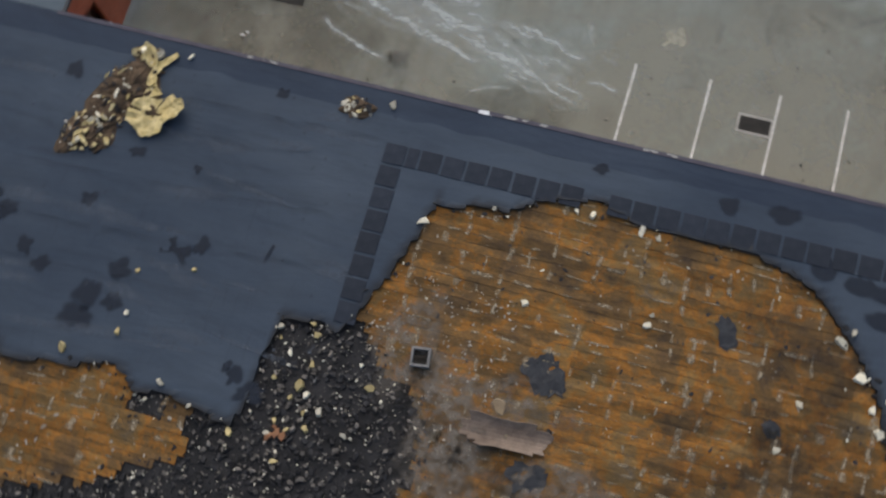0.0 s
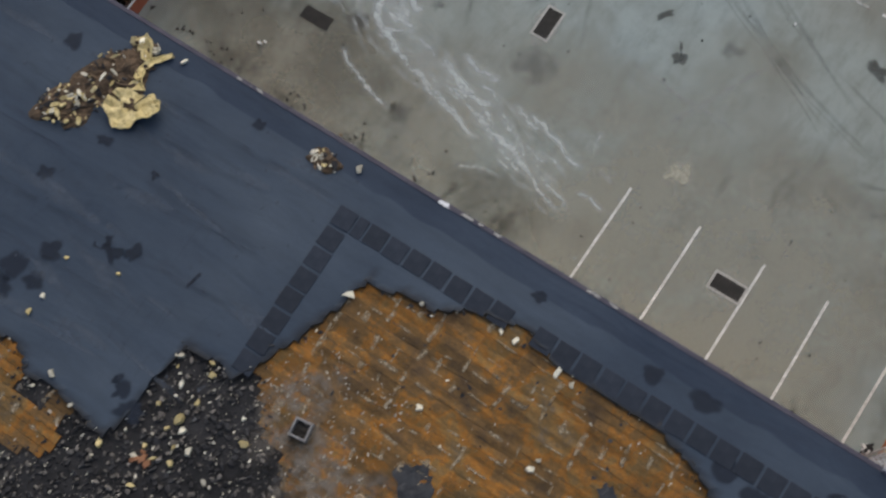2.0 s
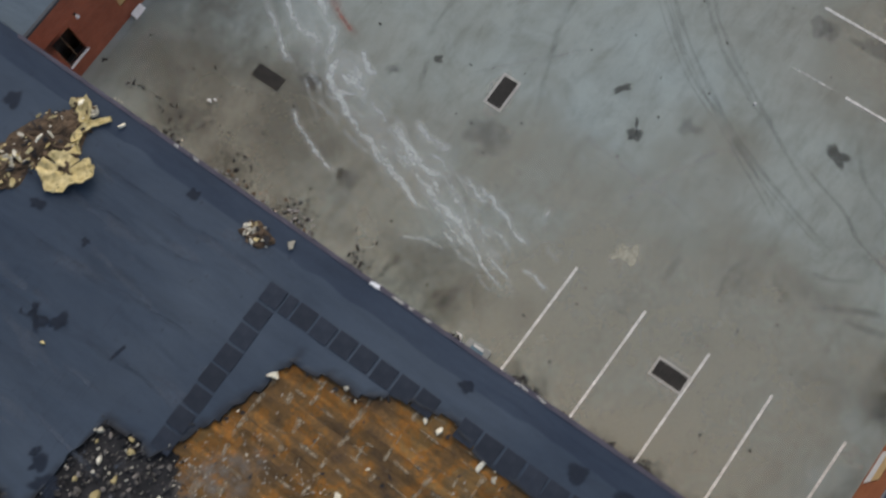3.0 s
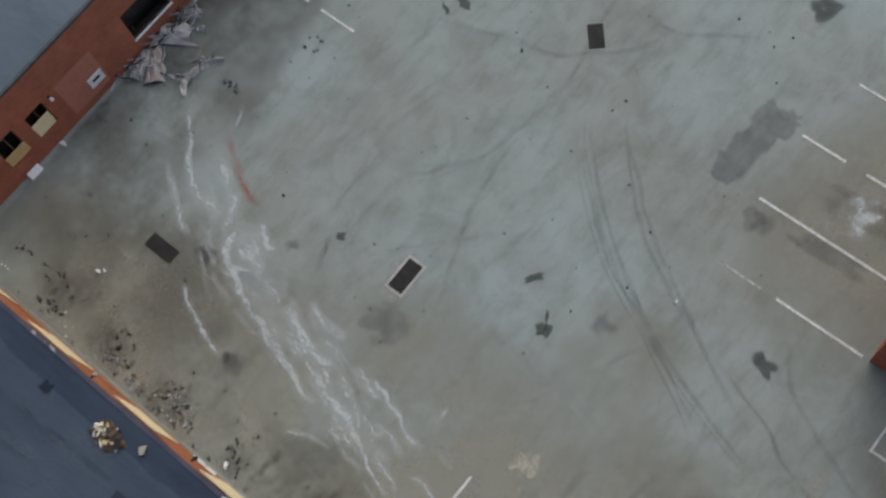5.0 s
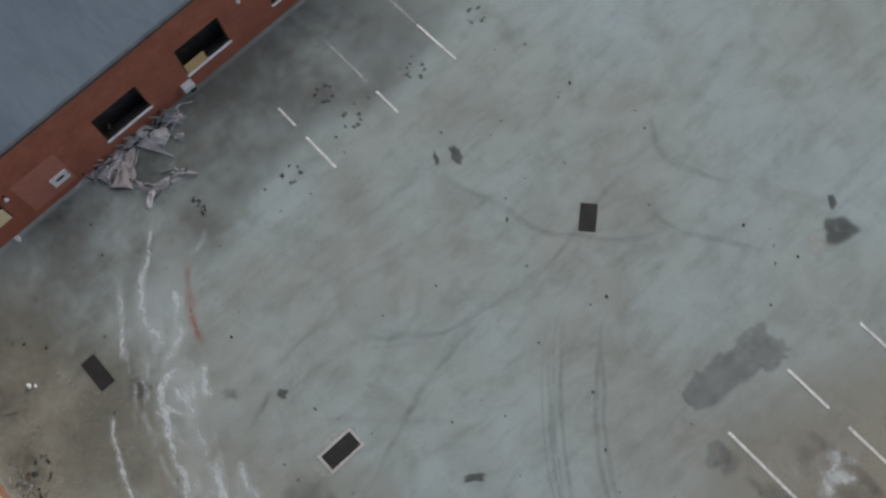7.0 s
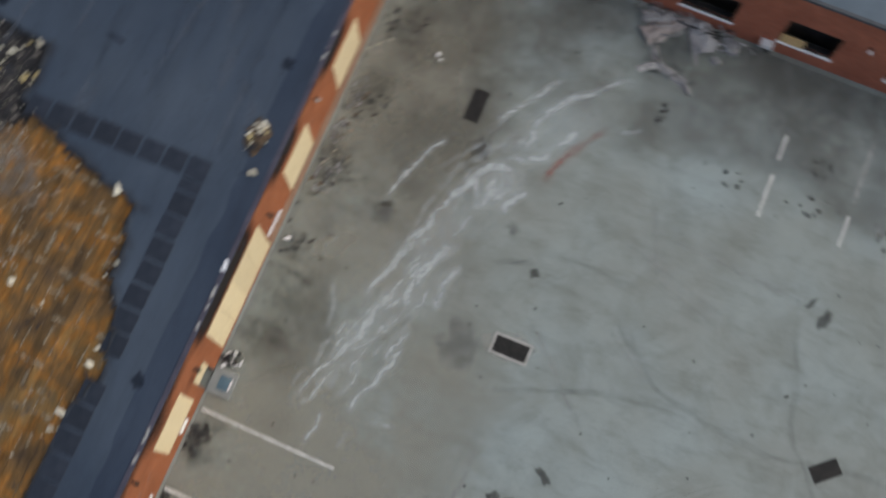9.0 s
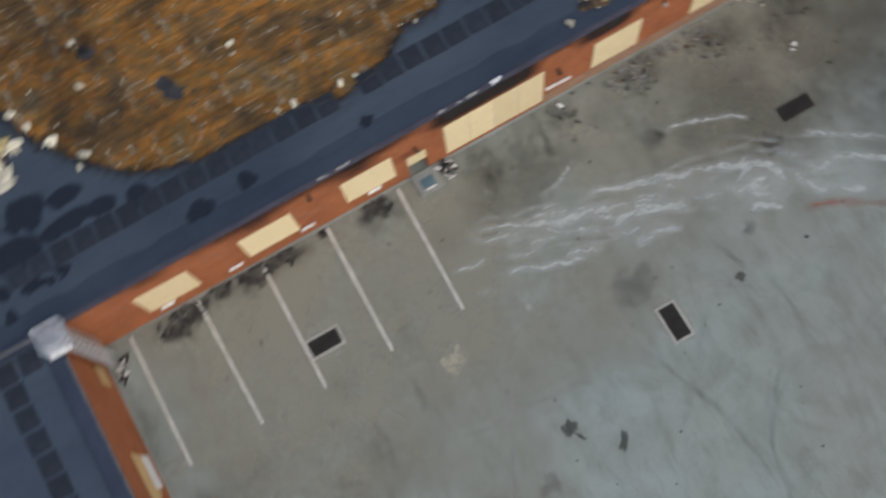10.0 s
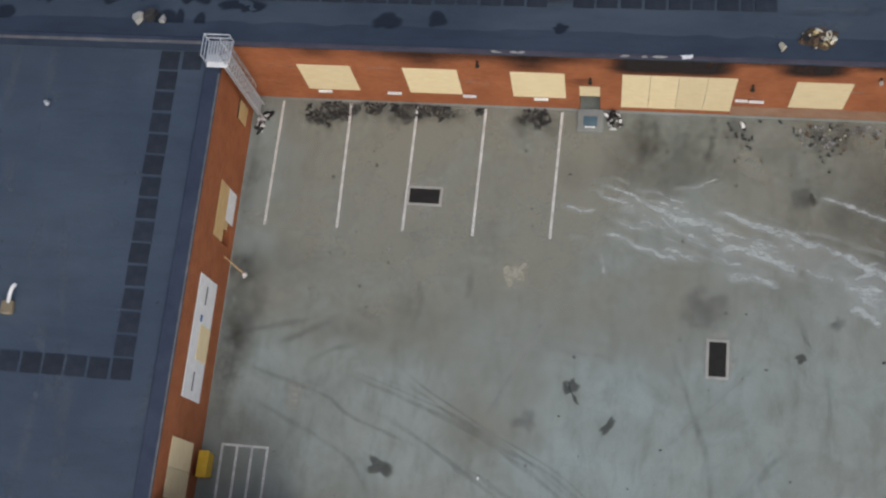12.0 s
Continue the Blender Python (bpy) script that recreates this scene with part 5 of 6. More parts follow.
for i in range(9):
    f_ = i / 8
    ring = []
    for k in range(SEG):
        a = 6.2832 * k / SEG
        ca, sa = math.cos(a), math.sin(a)
        inner = 0.24 + 0.26 * noise.noise((ca * 1.7 + 5, sa * 1.7, 2.0)) + 0.10 * noise.noise((ca * 5, sa * 5, 3.0))
        outer = 1.0 + 0.32 * noise.noise((ca * 1.3, sa * 1.3, 9.0)) + 0.13 * noise.noise((ca * 5, sa * 5, 4.0))
        q = inner + (outer - inner) * f_
        lift = 0.5 * max(0.0, math.cos(a - 0.4)) ** 2 * f_ ** 3 + 0.25 * max(0.0, math.cos(a - 3.4)) * f_ ** 2
        u, v_ = 1.15 * q * ca - 0.12, 0.74 * q * sa
        crease = 0.22 * abs(noise.noise((u * 2.4, v_ * 2.4, 1.0))) + 0.08 * noise.noise((u * 6, v_ * 6, 1.0))
        ring.append(bm.verts.new((-u, v_ + 0.1 * f_ * lift, max(0.01, 0.05 + lift + crease))))
    rings.append(ring)
for i, (p_, q_) in enumerate(zip(rings, rings[1:])):
    for k in range(SEG):
        j = (k + 1) % SEG
        if not (k in (33, 34) and i > 1) and k != 47:
            bm.faces.new([p_[k], q_[k], q_[j], p_[j]])
bmesh.ops.delete(bm, geom=[v_ for v_ in bm.verts if not v_.link_faces], context="VERTS")
bmesh.ops.recalc_face_normals(bm, faces=bm.faces)
bmesh.ops.solidify(bm, geom=bm.faces[:], thickness=0.035)
o = mesh_ob("insulation_sheet", bm, FOAM_Y)
o.matrix_basis = pose(28.02, 3.25, ROOF + 0.09, 0, 0, 28) @ Matrix.Diagonal((0.9, 1.0, 0.9, 1))
tagged(o, "torn yellow insulation sheet curled up round a dark hollow", "insulation", "insulation sheets")
blk = blob(bmesh.new(), 28.03, 3.25, 0.62, 0.4, ROOF + 0.25, 28, 0.4, 3)
for v_ in blk.verts:
    v_.co.z = ROOF + 0.1 + 0.13 * max(0.0, 1 - math.hypot(v_.co.x - 28.35, v_.co.y - 3.15) / 0.6)
tagged(mesh_ob("charred_lump", blk, CRUMB), "charred brown lump in the hollow of the sheet", "debris")
heap(21.03, 1.21, 0.6, 0.4, 46, 0, ROOF + 0.1, (("pale_bit", FOAM_W, 0.4, "pale insulation bits"), ("scorched_bit", BROWN, 0.3, ""), ("char_bit", CHAR, 0.2, ""), ("yellow_bit", FOAM_Y, 0.1, "")), 24, "small heap of pale insulation scraps at the roof edge", "debris", (0.08, 0.3), 0.12, CRUMB)
heap(-0.38, 6.62, 1.7, 0.7, 90, 6, ROOF + 0.07, (("pale_bit", FOAM_W, 0.55, "pale insulation bits"), ("scorched_bit", BROWN, 0.3, ""), ("yellow_bit", FOAM_Y, 0.15, "")), 25, "heap of pale torn insulation on the felt", "debris", (0.15, 0.5))
crumpled("insulation_sheet", -0.62, 5.71, ROOF + 0.09, 2.8, 0.8, 6, FOAM_W, 19.0, 0.1, "long pale insulation strip lying on the felt", "insulation", 0.25, "insulation sheets")
lump("pale_fragment", 19.74, 0.87, ROOF + 0.14, 0.34, FOAM_W, "pale fragment lying on the roof edge", "fragment", "pale fragments", 90, 0.3)
lump("pale_fragment", 27.50, 0.79, ROOF + 0.14, 0.3, FOAM_W, "pale fragment lying on the roof edge", "fragment", "pale fragments", 91, 0.3)
for k, (x, s) in enumerate(((14.3, 0.5), (15.0, 0.6), (15.6, 0.5), (9.9, 0.5), (10.6, 0.5), (24.6, 0.5), (25.3, 0.4))):
    crumpled("torn_flashing", x, 0.3, ROOF + 0.16, s, 0.09, 0, RIMC, 30.0 + k, 0.03, "torn pale metal flashing on the roof edge", "flashing", 0.3, "torn flashing")
crumpled("torn_flashing", 16.50, 0.32, ROOF + 0.16, 0.5, 0.15, 4, WHITE, 39.0, 0.05, "torn white metal flashing on the roof edge", "flashing", 0.3, "torn flashing")
lump("dark_bundle", -3.38, 1.36, ROOF + 0.08, 0.5, CHAR, "dark bundle lying at the roof upstand", "bundle", "", 93, 0.7)
lump("pale_block", -3.82, 1.23, ROOF + 0.08, 0.55, RIMC, "pale concrete block lying at the roof upstand", "block", "", 94, 0.4)
lump("pale_block", -2.86, 1.21, ROOF + 0.08, 0.35, RIMC, "pale concrete block lying at the roof upstand", "block", "", 95, 0.4)

# curved vent pipe and a small dome on the side roof
v = empty("vent_pipe", -6.94, -10.09, ZW)
bm = bmesh.new()
pts = [(0.05 + 0.28 * (1 - math.cos(q * 0.26)), 0.1 + 0.6 * math.sin(q * 0.26), 0.2 + 0.05 * q) for q in range(7)]
for a, b in zip(pts, pts[1:]):
    tube(bm, a, b, 0.07, 8)
part("pipe", bm, WHITE, v, "white curved pipe")
part("base", slab(-0.22, 0.22, -0.3, 0.2, 0.0, 0.24, 0.04), surface("stained_box", (0.16, 0.13, 0.085), (0.28, 0.23, 0.15)), v, "stained brown base box")
tagged(v, "curved white vent pipe on a stained brown base box", "vent")
v = empty("roof_vent", -7.10, -2.17, ZW)
bm = bmesh.new()
bmesh.ops.create_cone(bm, cap_ends=True, segments=12, radius1=0.12, radius2=0.05, depth=0.2, matrix=Matrix.Translation((0, 0, 0.1)))
part("cap", bm, STEEL, v)
part("flange", slab(-0.16, 0.16, -0.16, 0.16, 0, 0.02), EDGE, v)
tagged(v, "small metal roof vent on the felt", "vent")

# ---- stains on the yard ----
G0 = 0.0145
FOAM = (
    (0.26, ((29.9, -10.1), (29.5, -9.3), (28.8, -8.6), (28.0, -7.8), (27.4, -7.3), (26.6, -7.0), (25.9, -7.0), (25.3, -7.1)), 1.0),
    (0.34, ((28.9, -7.6), (28.3, -7.0), (27.5, -6.5), (26.7, -5.9), (25.9, -5.7)), 0.7),
    (0.36, ((27.4, -8.8), (26.6, -8.3), (25.7, -7.8), (25.2, -7.1), (25.0, -6.4)), 0.7),
    (0.32, ((24.2, -7.6), (23.8, -7.5), (23.2, -7.2), (22.9, -7.2)), 0.95),
    (0.34, ((24.8, -7.0), (24.6, -6.4), (24.4, -6.0), (23.8, -5.7), (23.2, -5.3), (22.4, -4.8)), 1.0),
    (0.55, ((24.2, -6.4), (23.5, -6.4), (22.7, -6.2)), 0.9),
    (0.2, ((25.1, -4.1), (24.2, -3.7), (23.1, -3.2), (22.2, -3.0), (21.7, -3.0)), 0.95),
    (0.3, ((22.4, -4.8), (21.8, -4.8), (21.0, -4.5), (19.9, -4.2), (19.2, -4.0), (18.4, -3.8), (17.7, -3.7)), 1.0),
    (0.36, ((21.2, -6.1), (20.5, -5.6), (19.8, -5.1), (19.2, -4.9)), 0.7),
    (0.38, ((20.6, -6.5), (20.2, -6.3), (19.6, -6.2), (19.2, -6.2), (18.6, -6.0)), 1.0),
    (0.3, ((19.7, -5.1), (19.3, -5.2), (18.8, -5.0), (18.3, -5.1)), 0.95),
    (0.24, ((19.0, -4.7), (17.9, -4.3), (17.0, -4.0), (16.0, -3.8), (15.1, -3.2), (13.5, -2.7)), 0.95),
    (0.24, ((17.0, -5.8), (16.2, -5.5), (15.3, -5.2), (14.8, -4.9), (13.8, -4.8)), 1.0),
    (0.2, ((17.6, -4.8), (16.9, -4.6), (15.9, -3.9)), 0.6),
    (0.18, ((18.3, -2.3), (17.2, -2.8), (16.4, -2.8)), 0.7),
    (0.22, ((17.0, -3.4), (16.3, -3.2)), 0.6),
    (0.2, ((27.6, -10.0), (27.8, -10.5), (28.0, -11.0)), 0.75),
    (0.2, ((13.7, -3.8), (13.4, -3.9), (13.0, -3.9), (12.7, -3.8), (12.3, -3.8)), 0.95),
    (0.18, ((16.5, -3.1), (15.3, -2.9), (14.7, -2.6), (13.9, -2.5)), 0.6),
    (0.2, ((17.5, -5.5), (16.9, -5.5), (16.1, -5.2)), 0.6),
    (0.22, ((18.1, -4.2), (17.1, -4.0), (16.0, -3.7)), 0.5),
    (0.26, ((21.2, -5.8), (20.2, -5.5), (19.2, -5.2)), 0.7),
    (0.26, ((24.4, -6.0), (23.6, -5.8), (23.0, -6.1)), 0.8),
    (0.3, ((24.1, -7.5), (23.6, -7.3), (23.0, -6.9)), 0.6),
    (0.18, ((13.4, -5.2), (13.3, -4.9), (12.6, -4.9)), 0.5),
    (0.1, ((14.15, -6.45), (14.0, -6.0), (13.85, -5.7)), 1.0),
)
rg = random.Random(33)
streaks = [(pts, w, am) for w, pts, am in FOAM]
for k in range(110):
    t = rg.random()
    x, y = 27.6 - 12.5 * t + rg.uniform(-0.8, 0.8), -7.5 + 3.5 * t ** 0.7 + rg.uniform(-1.2, 1.1)
    ln, dy = rg.uniform(0.5, 1.7), (0.75 if x > 24.5 else 0.3)
    streaks.append((((x, y), (x - ln * 0.5, y + dy * ln * 0.42), (x - ln, y + dy * ln)), rg.uniform(0.08, 0.22), rg.uniform(0.3, 0.65)))
tagged(stain_sheet("foam_streaks", M_FOAM, G0, 0.06, ((27.3, -8.2, 2.8, 1.5, 130, 0.2, 0.36), (26.0, -7.0, 1.9, 1.2, 140, 0.2, 0.36), (23.9, -6.6, 1.7, 1.1, 160, 0.2, 0.5), (21.2, -5.3, 3.3, 1.2, 165, 0.2, 0.38), (18.6, -5.0, 2.7, 1.3, 165, 0.2, 0.34), (16.4, -4.0, 2.7, 1.2, 165, 0.2, 0.26)), streaks, 0.16, 1.1), "dried white foam streaks across the concrete yard", "foam streaks", kind="stuff")
bm = bmesh.new()
ribbon(bm, ((27.7, -9.7), (26.8, -9.0), (26.1, -8.6), (25.4, -8.3), (24.5, -8.0)), 0.42, G0 + 0.002, 0.4, seed=3, amt=0.5)
ribbon(bm, ((26.2, -8.65), (25.8, -8.45), (25.4, -8.3), (24.9, -8.1)), 0.2, G0 + 0.0025, 0.3, seed=4)
tagged(mesh_ob("red_streak", bm, M_RED), "faded red streak on the concrete", "streak", kind="stuff")

bm = bmesh.new()
TYRES = (
    ((16.9, -19.2), (16.3, -17.8), (14.8, -16.3), (12.9, -14.7), (10.8, -13.3), (8.7, -12.3), (6.8, -11.6), (4.0, -10.7)),
    ((16.4, -17.4), (15.3, -16.2), (13.4, -14.6), (12.2, -13.8), (10.3, -12.9), (8.1, -11.7), (6.5, -10.7)),
    ((15.9, -19.9), (15.2, -18.6), (14.1, -17.3), (12.5, -15.8), (10.4, -14.5), (8.9, -13.8)),
    ((15.4, -18.9), (13.7, -17.2), (11.6, -15.5), (9.5, -14.2), (7.3, -12.9), (6.1, -12.3), (4.8, -11.7)),
    ((8.0, -13.5), (6.3, -12.9), (5.0, -12.5), (3.9, -11.8), (2.2, -11.2), (0.4, -10.7)),
    ((21.5, -12.6), (20.2, -13.4), (19.0, -14.7), (18.5, -17.1), (18.4, -19.8), (18.9, -22.6), (18.5, -25.3)),
    ((24.2, -18.4), (23.7, -18.5), (21.7, -19.2), (19.8, -19.6), (18.4, -20.5), (17.0, -21.7), (16.1, -23.8)),
    ((20.4, -26.0), (18.5, -24.9), (17.1, -25.3), (15.5, -26.1)),
    ((17.5, -22.9), (15.7, -23.4), (13.4, -24.8)),
    ((0.8, -12.0), (4.8, -13.8), (6.2, -15.4)),
    ((22.2, -9.5), (22.3, -11.9), (22.3, -13.0)),
    ((20.8, -12.6), (20.4, -12.9), (20.0, -13.4), (19.9, -14.1)),
    ((16.6, -8.8), (18.1, -12.9), (18.4, -16.0)),
    ((7.0, -7.0), (7.25, -7.9), (7.0, -9.0)),
    ((6.8, -7.6), (6.8, -8.5)),
    ((6.0, -9.2), (5.6, -8.8), (4.7, -8.3)),
    ((4.5, -8.5), (3.9, -8.8), (2.6, -9.6), (1.6, -9.9)),
    ((5.1, -9.7), (4.1, -9.9), (3.1, -10.6)),
    ((0.1, -9.7), (1.8, -9.2), (3.4, -8.7)),
    ((9.1, -6.4), (9.0, -7.7)),
)
for k, pts in enumerate(TYRES):
    ribbon(bm, pts, 0.24 if k < 5 else 0.32, G0 - 0.002, 0.35, seed=k, drift=0.05, amt=0.75 if 4 < k < 13 else 0.9, frac=0.2)
    if k < 2:
        ribbon(bm, [(x + 0.16, y + 0.2) for x, y in pts], 0.12, G0 - 0.002, 0.35, seed=k + 40, amt=0.7)
tagged(mesh_ob("tyre_marks", bm, M_TYRE), "dark curved tyre marks across the concrete yard", "tyre marks", kind="stuff")
bm = bmesh.new()
for k, (x, y, r) in enumerate(((10.64, -6.64, 0.6), (10.95, -6.23, 0.35), (7.05, -20.62, 0.8), (7.37, -19.85, 0.5), (6.46, -18.99, 0.35), (27.74, -20.36, 0.28), (10.03, -14.31, 0.1), (2.85, -11.78, 0.7), (12.40, -26.25, 0.6), (0.08, -4.92, 0.5))):
    blob(bm, x, y, r * 1.1, r * 0.8, G0 - 0.003, k * 40, 0.5, k, hard=0.3)
PALE_LINES = (((23.8, -11.4), (22.3, -16.6)), ((22.8, -13.3), (21.9, -16.2)), ((20.0, -9.2), (16.5, -12.8)), ((25.7, -12.2), (22.8, -13.3)), ((15.1, -9.7), (9.1, -9.1)), ((20.5, -12.3), (18.9, -14.5)), ((12.1, -8.1), (10.0, -12.3)), ((24.5, -12.5), (24.0, -19.0)))
tagged(stain_sheet("pale_lines", stain("pale_streak", (0.38, 0.40, 0.385), 0.5, 1.2, 0.2, 0.75), G0 - 0.0033, 0.1, (), [(pts, 0.3, 0.75) for pts in PALE_LINES], 0.2, 0.8), "faint pale drag streaks on the concrete", "streaks", kind="stuff")
tagged(stain_sheet("paint_patch", stain("pale_paint", (0.44, 0.43, 0.34), 0.75, 2.5, 0.15, 0.6), G0 - 0.0025, 0.06, ((10.75, -6.55, 0.55, 0.4, 30, 0.3, 0.75),), ((((11.2, -6.9), (10.7, -6.5), (10.4, -6.2)), 0.4, 1.0), (((10.4, -6.2), (10.45, -6.7), (10.6, -7.3)), 0.4, 1.0), (((11.2, -6.2), (10.8, -6.4), (10.3, -6.6)), 0.35, 0.9)), 0.2, 1.5), "faded pale paint patch on the concrete", "paint patch", kind="stuff")
tagged(mesh_ob("pale_scuffs", bm, M_WEAR), "pale worn scuffs and splashes on the concrete", "scuffs", kind="stuff")
tagged(stain_sheet("pale_splash", M_FOAM, G0 - 0.0015, 0.06, ((7.0, -21.2, 0.55, 0.3, 20, 0.3, 0.75), (6.5, -20.8, 0.65, 0.38, 60, 0.3, 0.85), (6.45, -20.1, 0.25, 0.32, 0, 0.3, 0.55), (6.6, -21.5, 0.35, 0.2, 0, 0.3, 0.6)), ((((7.2, -21.6), (6.8, -20.9), (6.4, -20.0)), 0.25, 0.8), (((6.1, -21.2), (6.4, -20.7)), 0.2, 0.6)), 0.3, 2.0), "dried white splash in a parking bay", "splash", kind="stuff")

bm = bmesh.new()
for k, (x, y, rx, ry, rz) in enumerate(((12.29, -27.14, 0.75, 0.5, 50), (13.10, -27.77, 0.35, 0.15, 130), (6.34, -14.23, 0.62, 0.34, 150), (23.77, -19.54, 0.25, 0.5, 75), (24.15, -18.91, 0.12, 0.4, 60), (14.57, -12.07, 0.42, 0.19, 50), (13.14, -10.71, 0.32, 0.34, 20), (13.29, -11.13, 0.08, 0.4, 30), (21.31, -9.09, 0.25, 0.18, 0))):
    blob(bm, x, y, rx, ry, G0, rz, 0.45, k, hard=0.45)
rg = random.Random(8)
for cx, cy in ((29.21, -17.65), (27.63, -17.69), (27.46, -20.79), (27.56, -24.02), (27.53, -14.63)):
    for k in range(7):
        a = k * 0.9 + rg.random()
        blob(bm, cx + 0.35 * math.cos(a), cy + 0.35 * math.sin(a), rg.uniform(0.05, 0.14), rg.uniform(0.05, 0.11), G0, 0, 0.4, rg.random() * 9, 12)
for k in range(70):
    blob(bm, rg.uniform(0.6, 33), rg.uniform(-26, -1), rg.uniform(0.03, 0.09), rg.uniform(0.03, 0.07), G0, 0, 0.4, k, 10)
tagged(mesh_ob("oil_stains", bm, M_OIL), "dark oil stains and drips on the concrete", "oil stains", kind="stuff")
bm = bmesh.new()
blob(bm, 9.66, -18.50, 0.5, 0.45, G0, 0, 0.3, 7, hard=0.7)
for y, x0, x1 in ((-18.62, 8.6, 5.2), (-21.2, 8.3, 5.0), (-19.0, 8.0, 5.5)):
    ribbon(bm, ((x0, y), ((x0 + x1) / 2, y - 0.1), (x1, y)), 0.45, G0 - 0.002, 0.4, seed=y)
for a0, a1, w, am in ((-1.0, 1.4, 0.45, 0.4), (1.2, 3.2, 0.5, 0.45), (2.4, 3.9, 0.42, 0.55), (3.6, 5.4, 0.4, 0.35)):
    ribbon(bm, [(17.85 + 0.78 * math.cos(a0 + (a1 - a0) * q / 5), -7.55 + 0.66 * math.sin(a0 + (a1 - a0) * q / 5)) for q in range(6)], w, G0 - 0.001, 0.4, seed=a0, amt=am, frac=0.3)
for k, (pts, w) in enumerate(((((22.0, -9.2), (21.8, -8.9), (21.3, -8.2), (21.1, -7.5), (21.0, -7.0)), 0.4), (((21.9, -8.9), (21.3, -8.3), (21.4, -7.8)), 0.26), (((23.0, -7.9), (22.6, -7.7), (22.1, -8.1)), 0.3), (((25.1, -5.7), (24.7, -5.4), (24.3, -5.1)), 0.45))):
    ribbon(bm, pts, w, G0 - 0.0008, 0.6, seed=k + 5, drift=0.25, step=0.1, amt=0.5, frac=0.35)
for k, (x, y, r) in enumerate(((17.85, -7.55, 0.85), (22.6, -7.7, 0.3), (11.6, -12.1, 0.45), (9.3, -18.5, 0.5), (21.3, -3.0, 0.5), (25.1, -5.4, 0.5))):
    blob(bm, x, y, r * 1.1, r * 0.95, G0 - 0.0012, k * 50, 0.45, k + 5, hard=0.3)
tagged(stain_sheet("damp_oval", stain("damp_oval", (0.135, 0.138, 0.145), 0.42, 1.6, 0.1, 0.6, grain=0.4), G0 + 0.0004, 0.07, ((11.45, -19.7, 0.62, 0.75, 0, 0.85, 0.8), (11.45, -20.5, 0.58, 0.9, 0, 0.85, 0.75), (11.3, -21.3, 0.55, 0.8, 10, 0.85, 0.8), (11.2, -22.1, 0.85, 0.85, 0, 0.86, 0.7), (11.0, -22.5, 0.5, 0.35, 20, 0.6, 0.95)), ((((10.95, -19.2), (10.9, -20.6), (10.7, -21.8)), 0.3, 0.9),), 0.12, 1.6), "grey damp stain shaped like a long oval on the concrete", "damp stain", kind="stuff")
tagged(mesh_ob("damp_patches", bm, M_DAMP), "grey damp patches on the concrete", "damp patches", kind="stuff")

# soot below the openings, plus a long darker strip at the west wall foot
tagged(stain_sheet("soot_and_dark_strip", M_GSOOT, G0 - 0.004, 0.1, [(x, y, rx * 1.2, ry * 1.2, 0, 0.25, am) for x, y, rx, ry, am in ((2.5, -0.35, 0.9, 0.6, 1), (3.5, -0.3, 0.8, 0.5, 1), (6.1, -0.15, 1.0, 0.6, 1), (7.6, -0.2, 0.9, 0.5, 0.9), (4.8, -0.1, 0.8, 0.4, 0.7), (11.0, -0.3, 1.0, 0.6, 0.9), (11.6, -0.7, 0.5, 0.5, 0.7), (15.3, -0.5, 1.2, 1.2, 0.6), (17.0, -0.5, 1.3, 1.1, 0.6), (18.7, -0.5, 0.9, 0.6, 0.7), (22.4, -0.5, 1.4, 0.8, 0.8), (25.6, -0.8, 1.5, 0.9, 0.9), (28.4, -1.2, 1.6, 0.9, 0.9), (20.5, -1.1, 1.2, 0.9, 0.5), (0.0, -7.0, 0.8, 0.8, 1), (-0.1, -10.2, 0.85, 3.2, 0.9), (-0.1, -3.0, 0.45, 2.6, 0.5), (32.7, -7.3, 0.4, 1.6, 0.9), (31.6, -10.6, 1.5, 1.6, 0.7), (6.6, -5.4, 1.1, 0.8, 0.3), (2.2, -6.6, 2.0, 1.0, 0.35), (3.4, -11.5, 2.2, 1.0, 0.35), (7.0, -8.2, 1.0, 1.3, 0.32), (4.4, -9.2, 1.8, 0.5, 0.35), (1.5, -13.0, 1.4, 1.6, 0.3), (9.8, -5.0, 0.5, 1.1, 0.3), (21.3, -3.0, 0.6, 0.4, 0.5))], [(((x, 0.25), (x + 0.1, y1 * 0.5), (x, y1)), w, am) for x, y1, w, am in ((15.2, -2.0, 0.6, 0.75), (15.7, -1.6, 0.4, 0.6), (16.5, -1.3, 0.4, 0.6), (17.8, -1.8, 0.4, 0.7), (18.6, -0.9, 0.3, 0.6), (21.7, -0.9, 0.3, 0.6), (22.6, -1.2, 0.3, 0.6))] + [(((9.6, -4.4), (9.9, -5.2), (10.0, -5.8)), 0.3, 0.3)], 0.3, 1.2), "sooty stains below the burnt wall and a dark strip along the west wall", "soot", kind="stuff")
# dirt by the burnt wall; other spots darken the west foot and east side
tagged(stain_sheet("dirt_dark_film", stain("dirt_dark_film", (0.13, 0.125, 0.1), 0.45, 0.35, 0.28, 0.66), 0.008, 0.3, [(x, y, rx, ry, 0, 0.35, 1.0) for x, y, rx, ry in ((26.57, -3.49, 8.0, 3.4), (30.25, -7.26, 4.0, 6.0), (15.66, -2.05, 4.0, 1.6), (0.61, -8.55, 0.8, 3.0), (32.13, -16.17, 5.0, 9.0), (6.84, -20.62, 2.4, 0.5))], (), 0.8, 0.3), "brownish dirt film over the concrete, with darker west and east sides", "dirt", kind="stuff")

bm = bmesh.new()
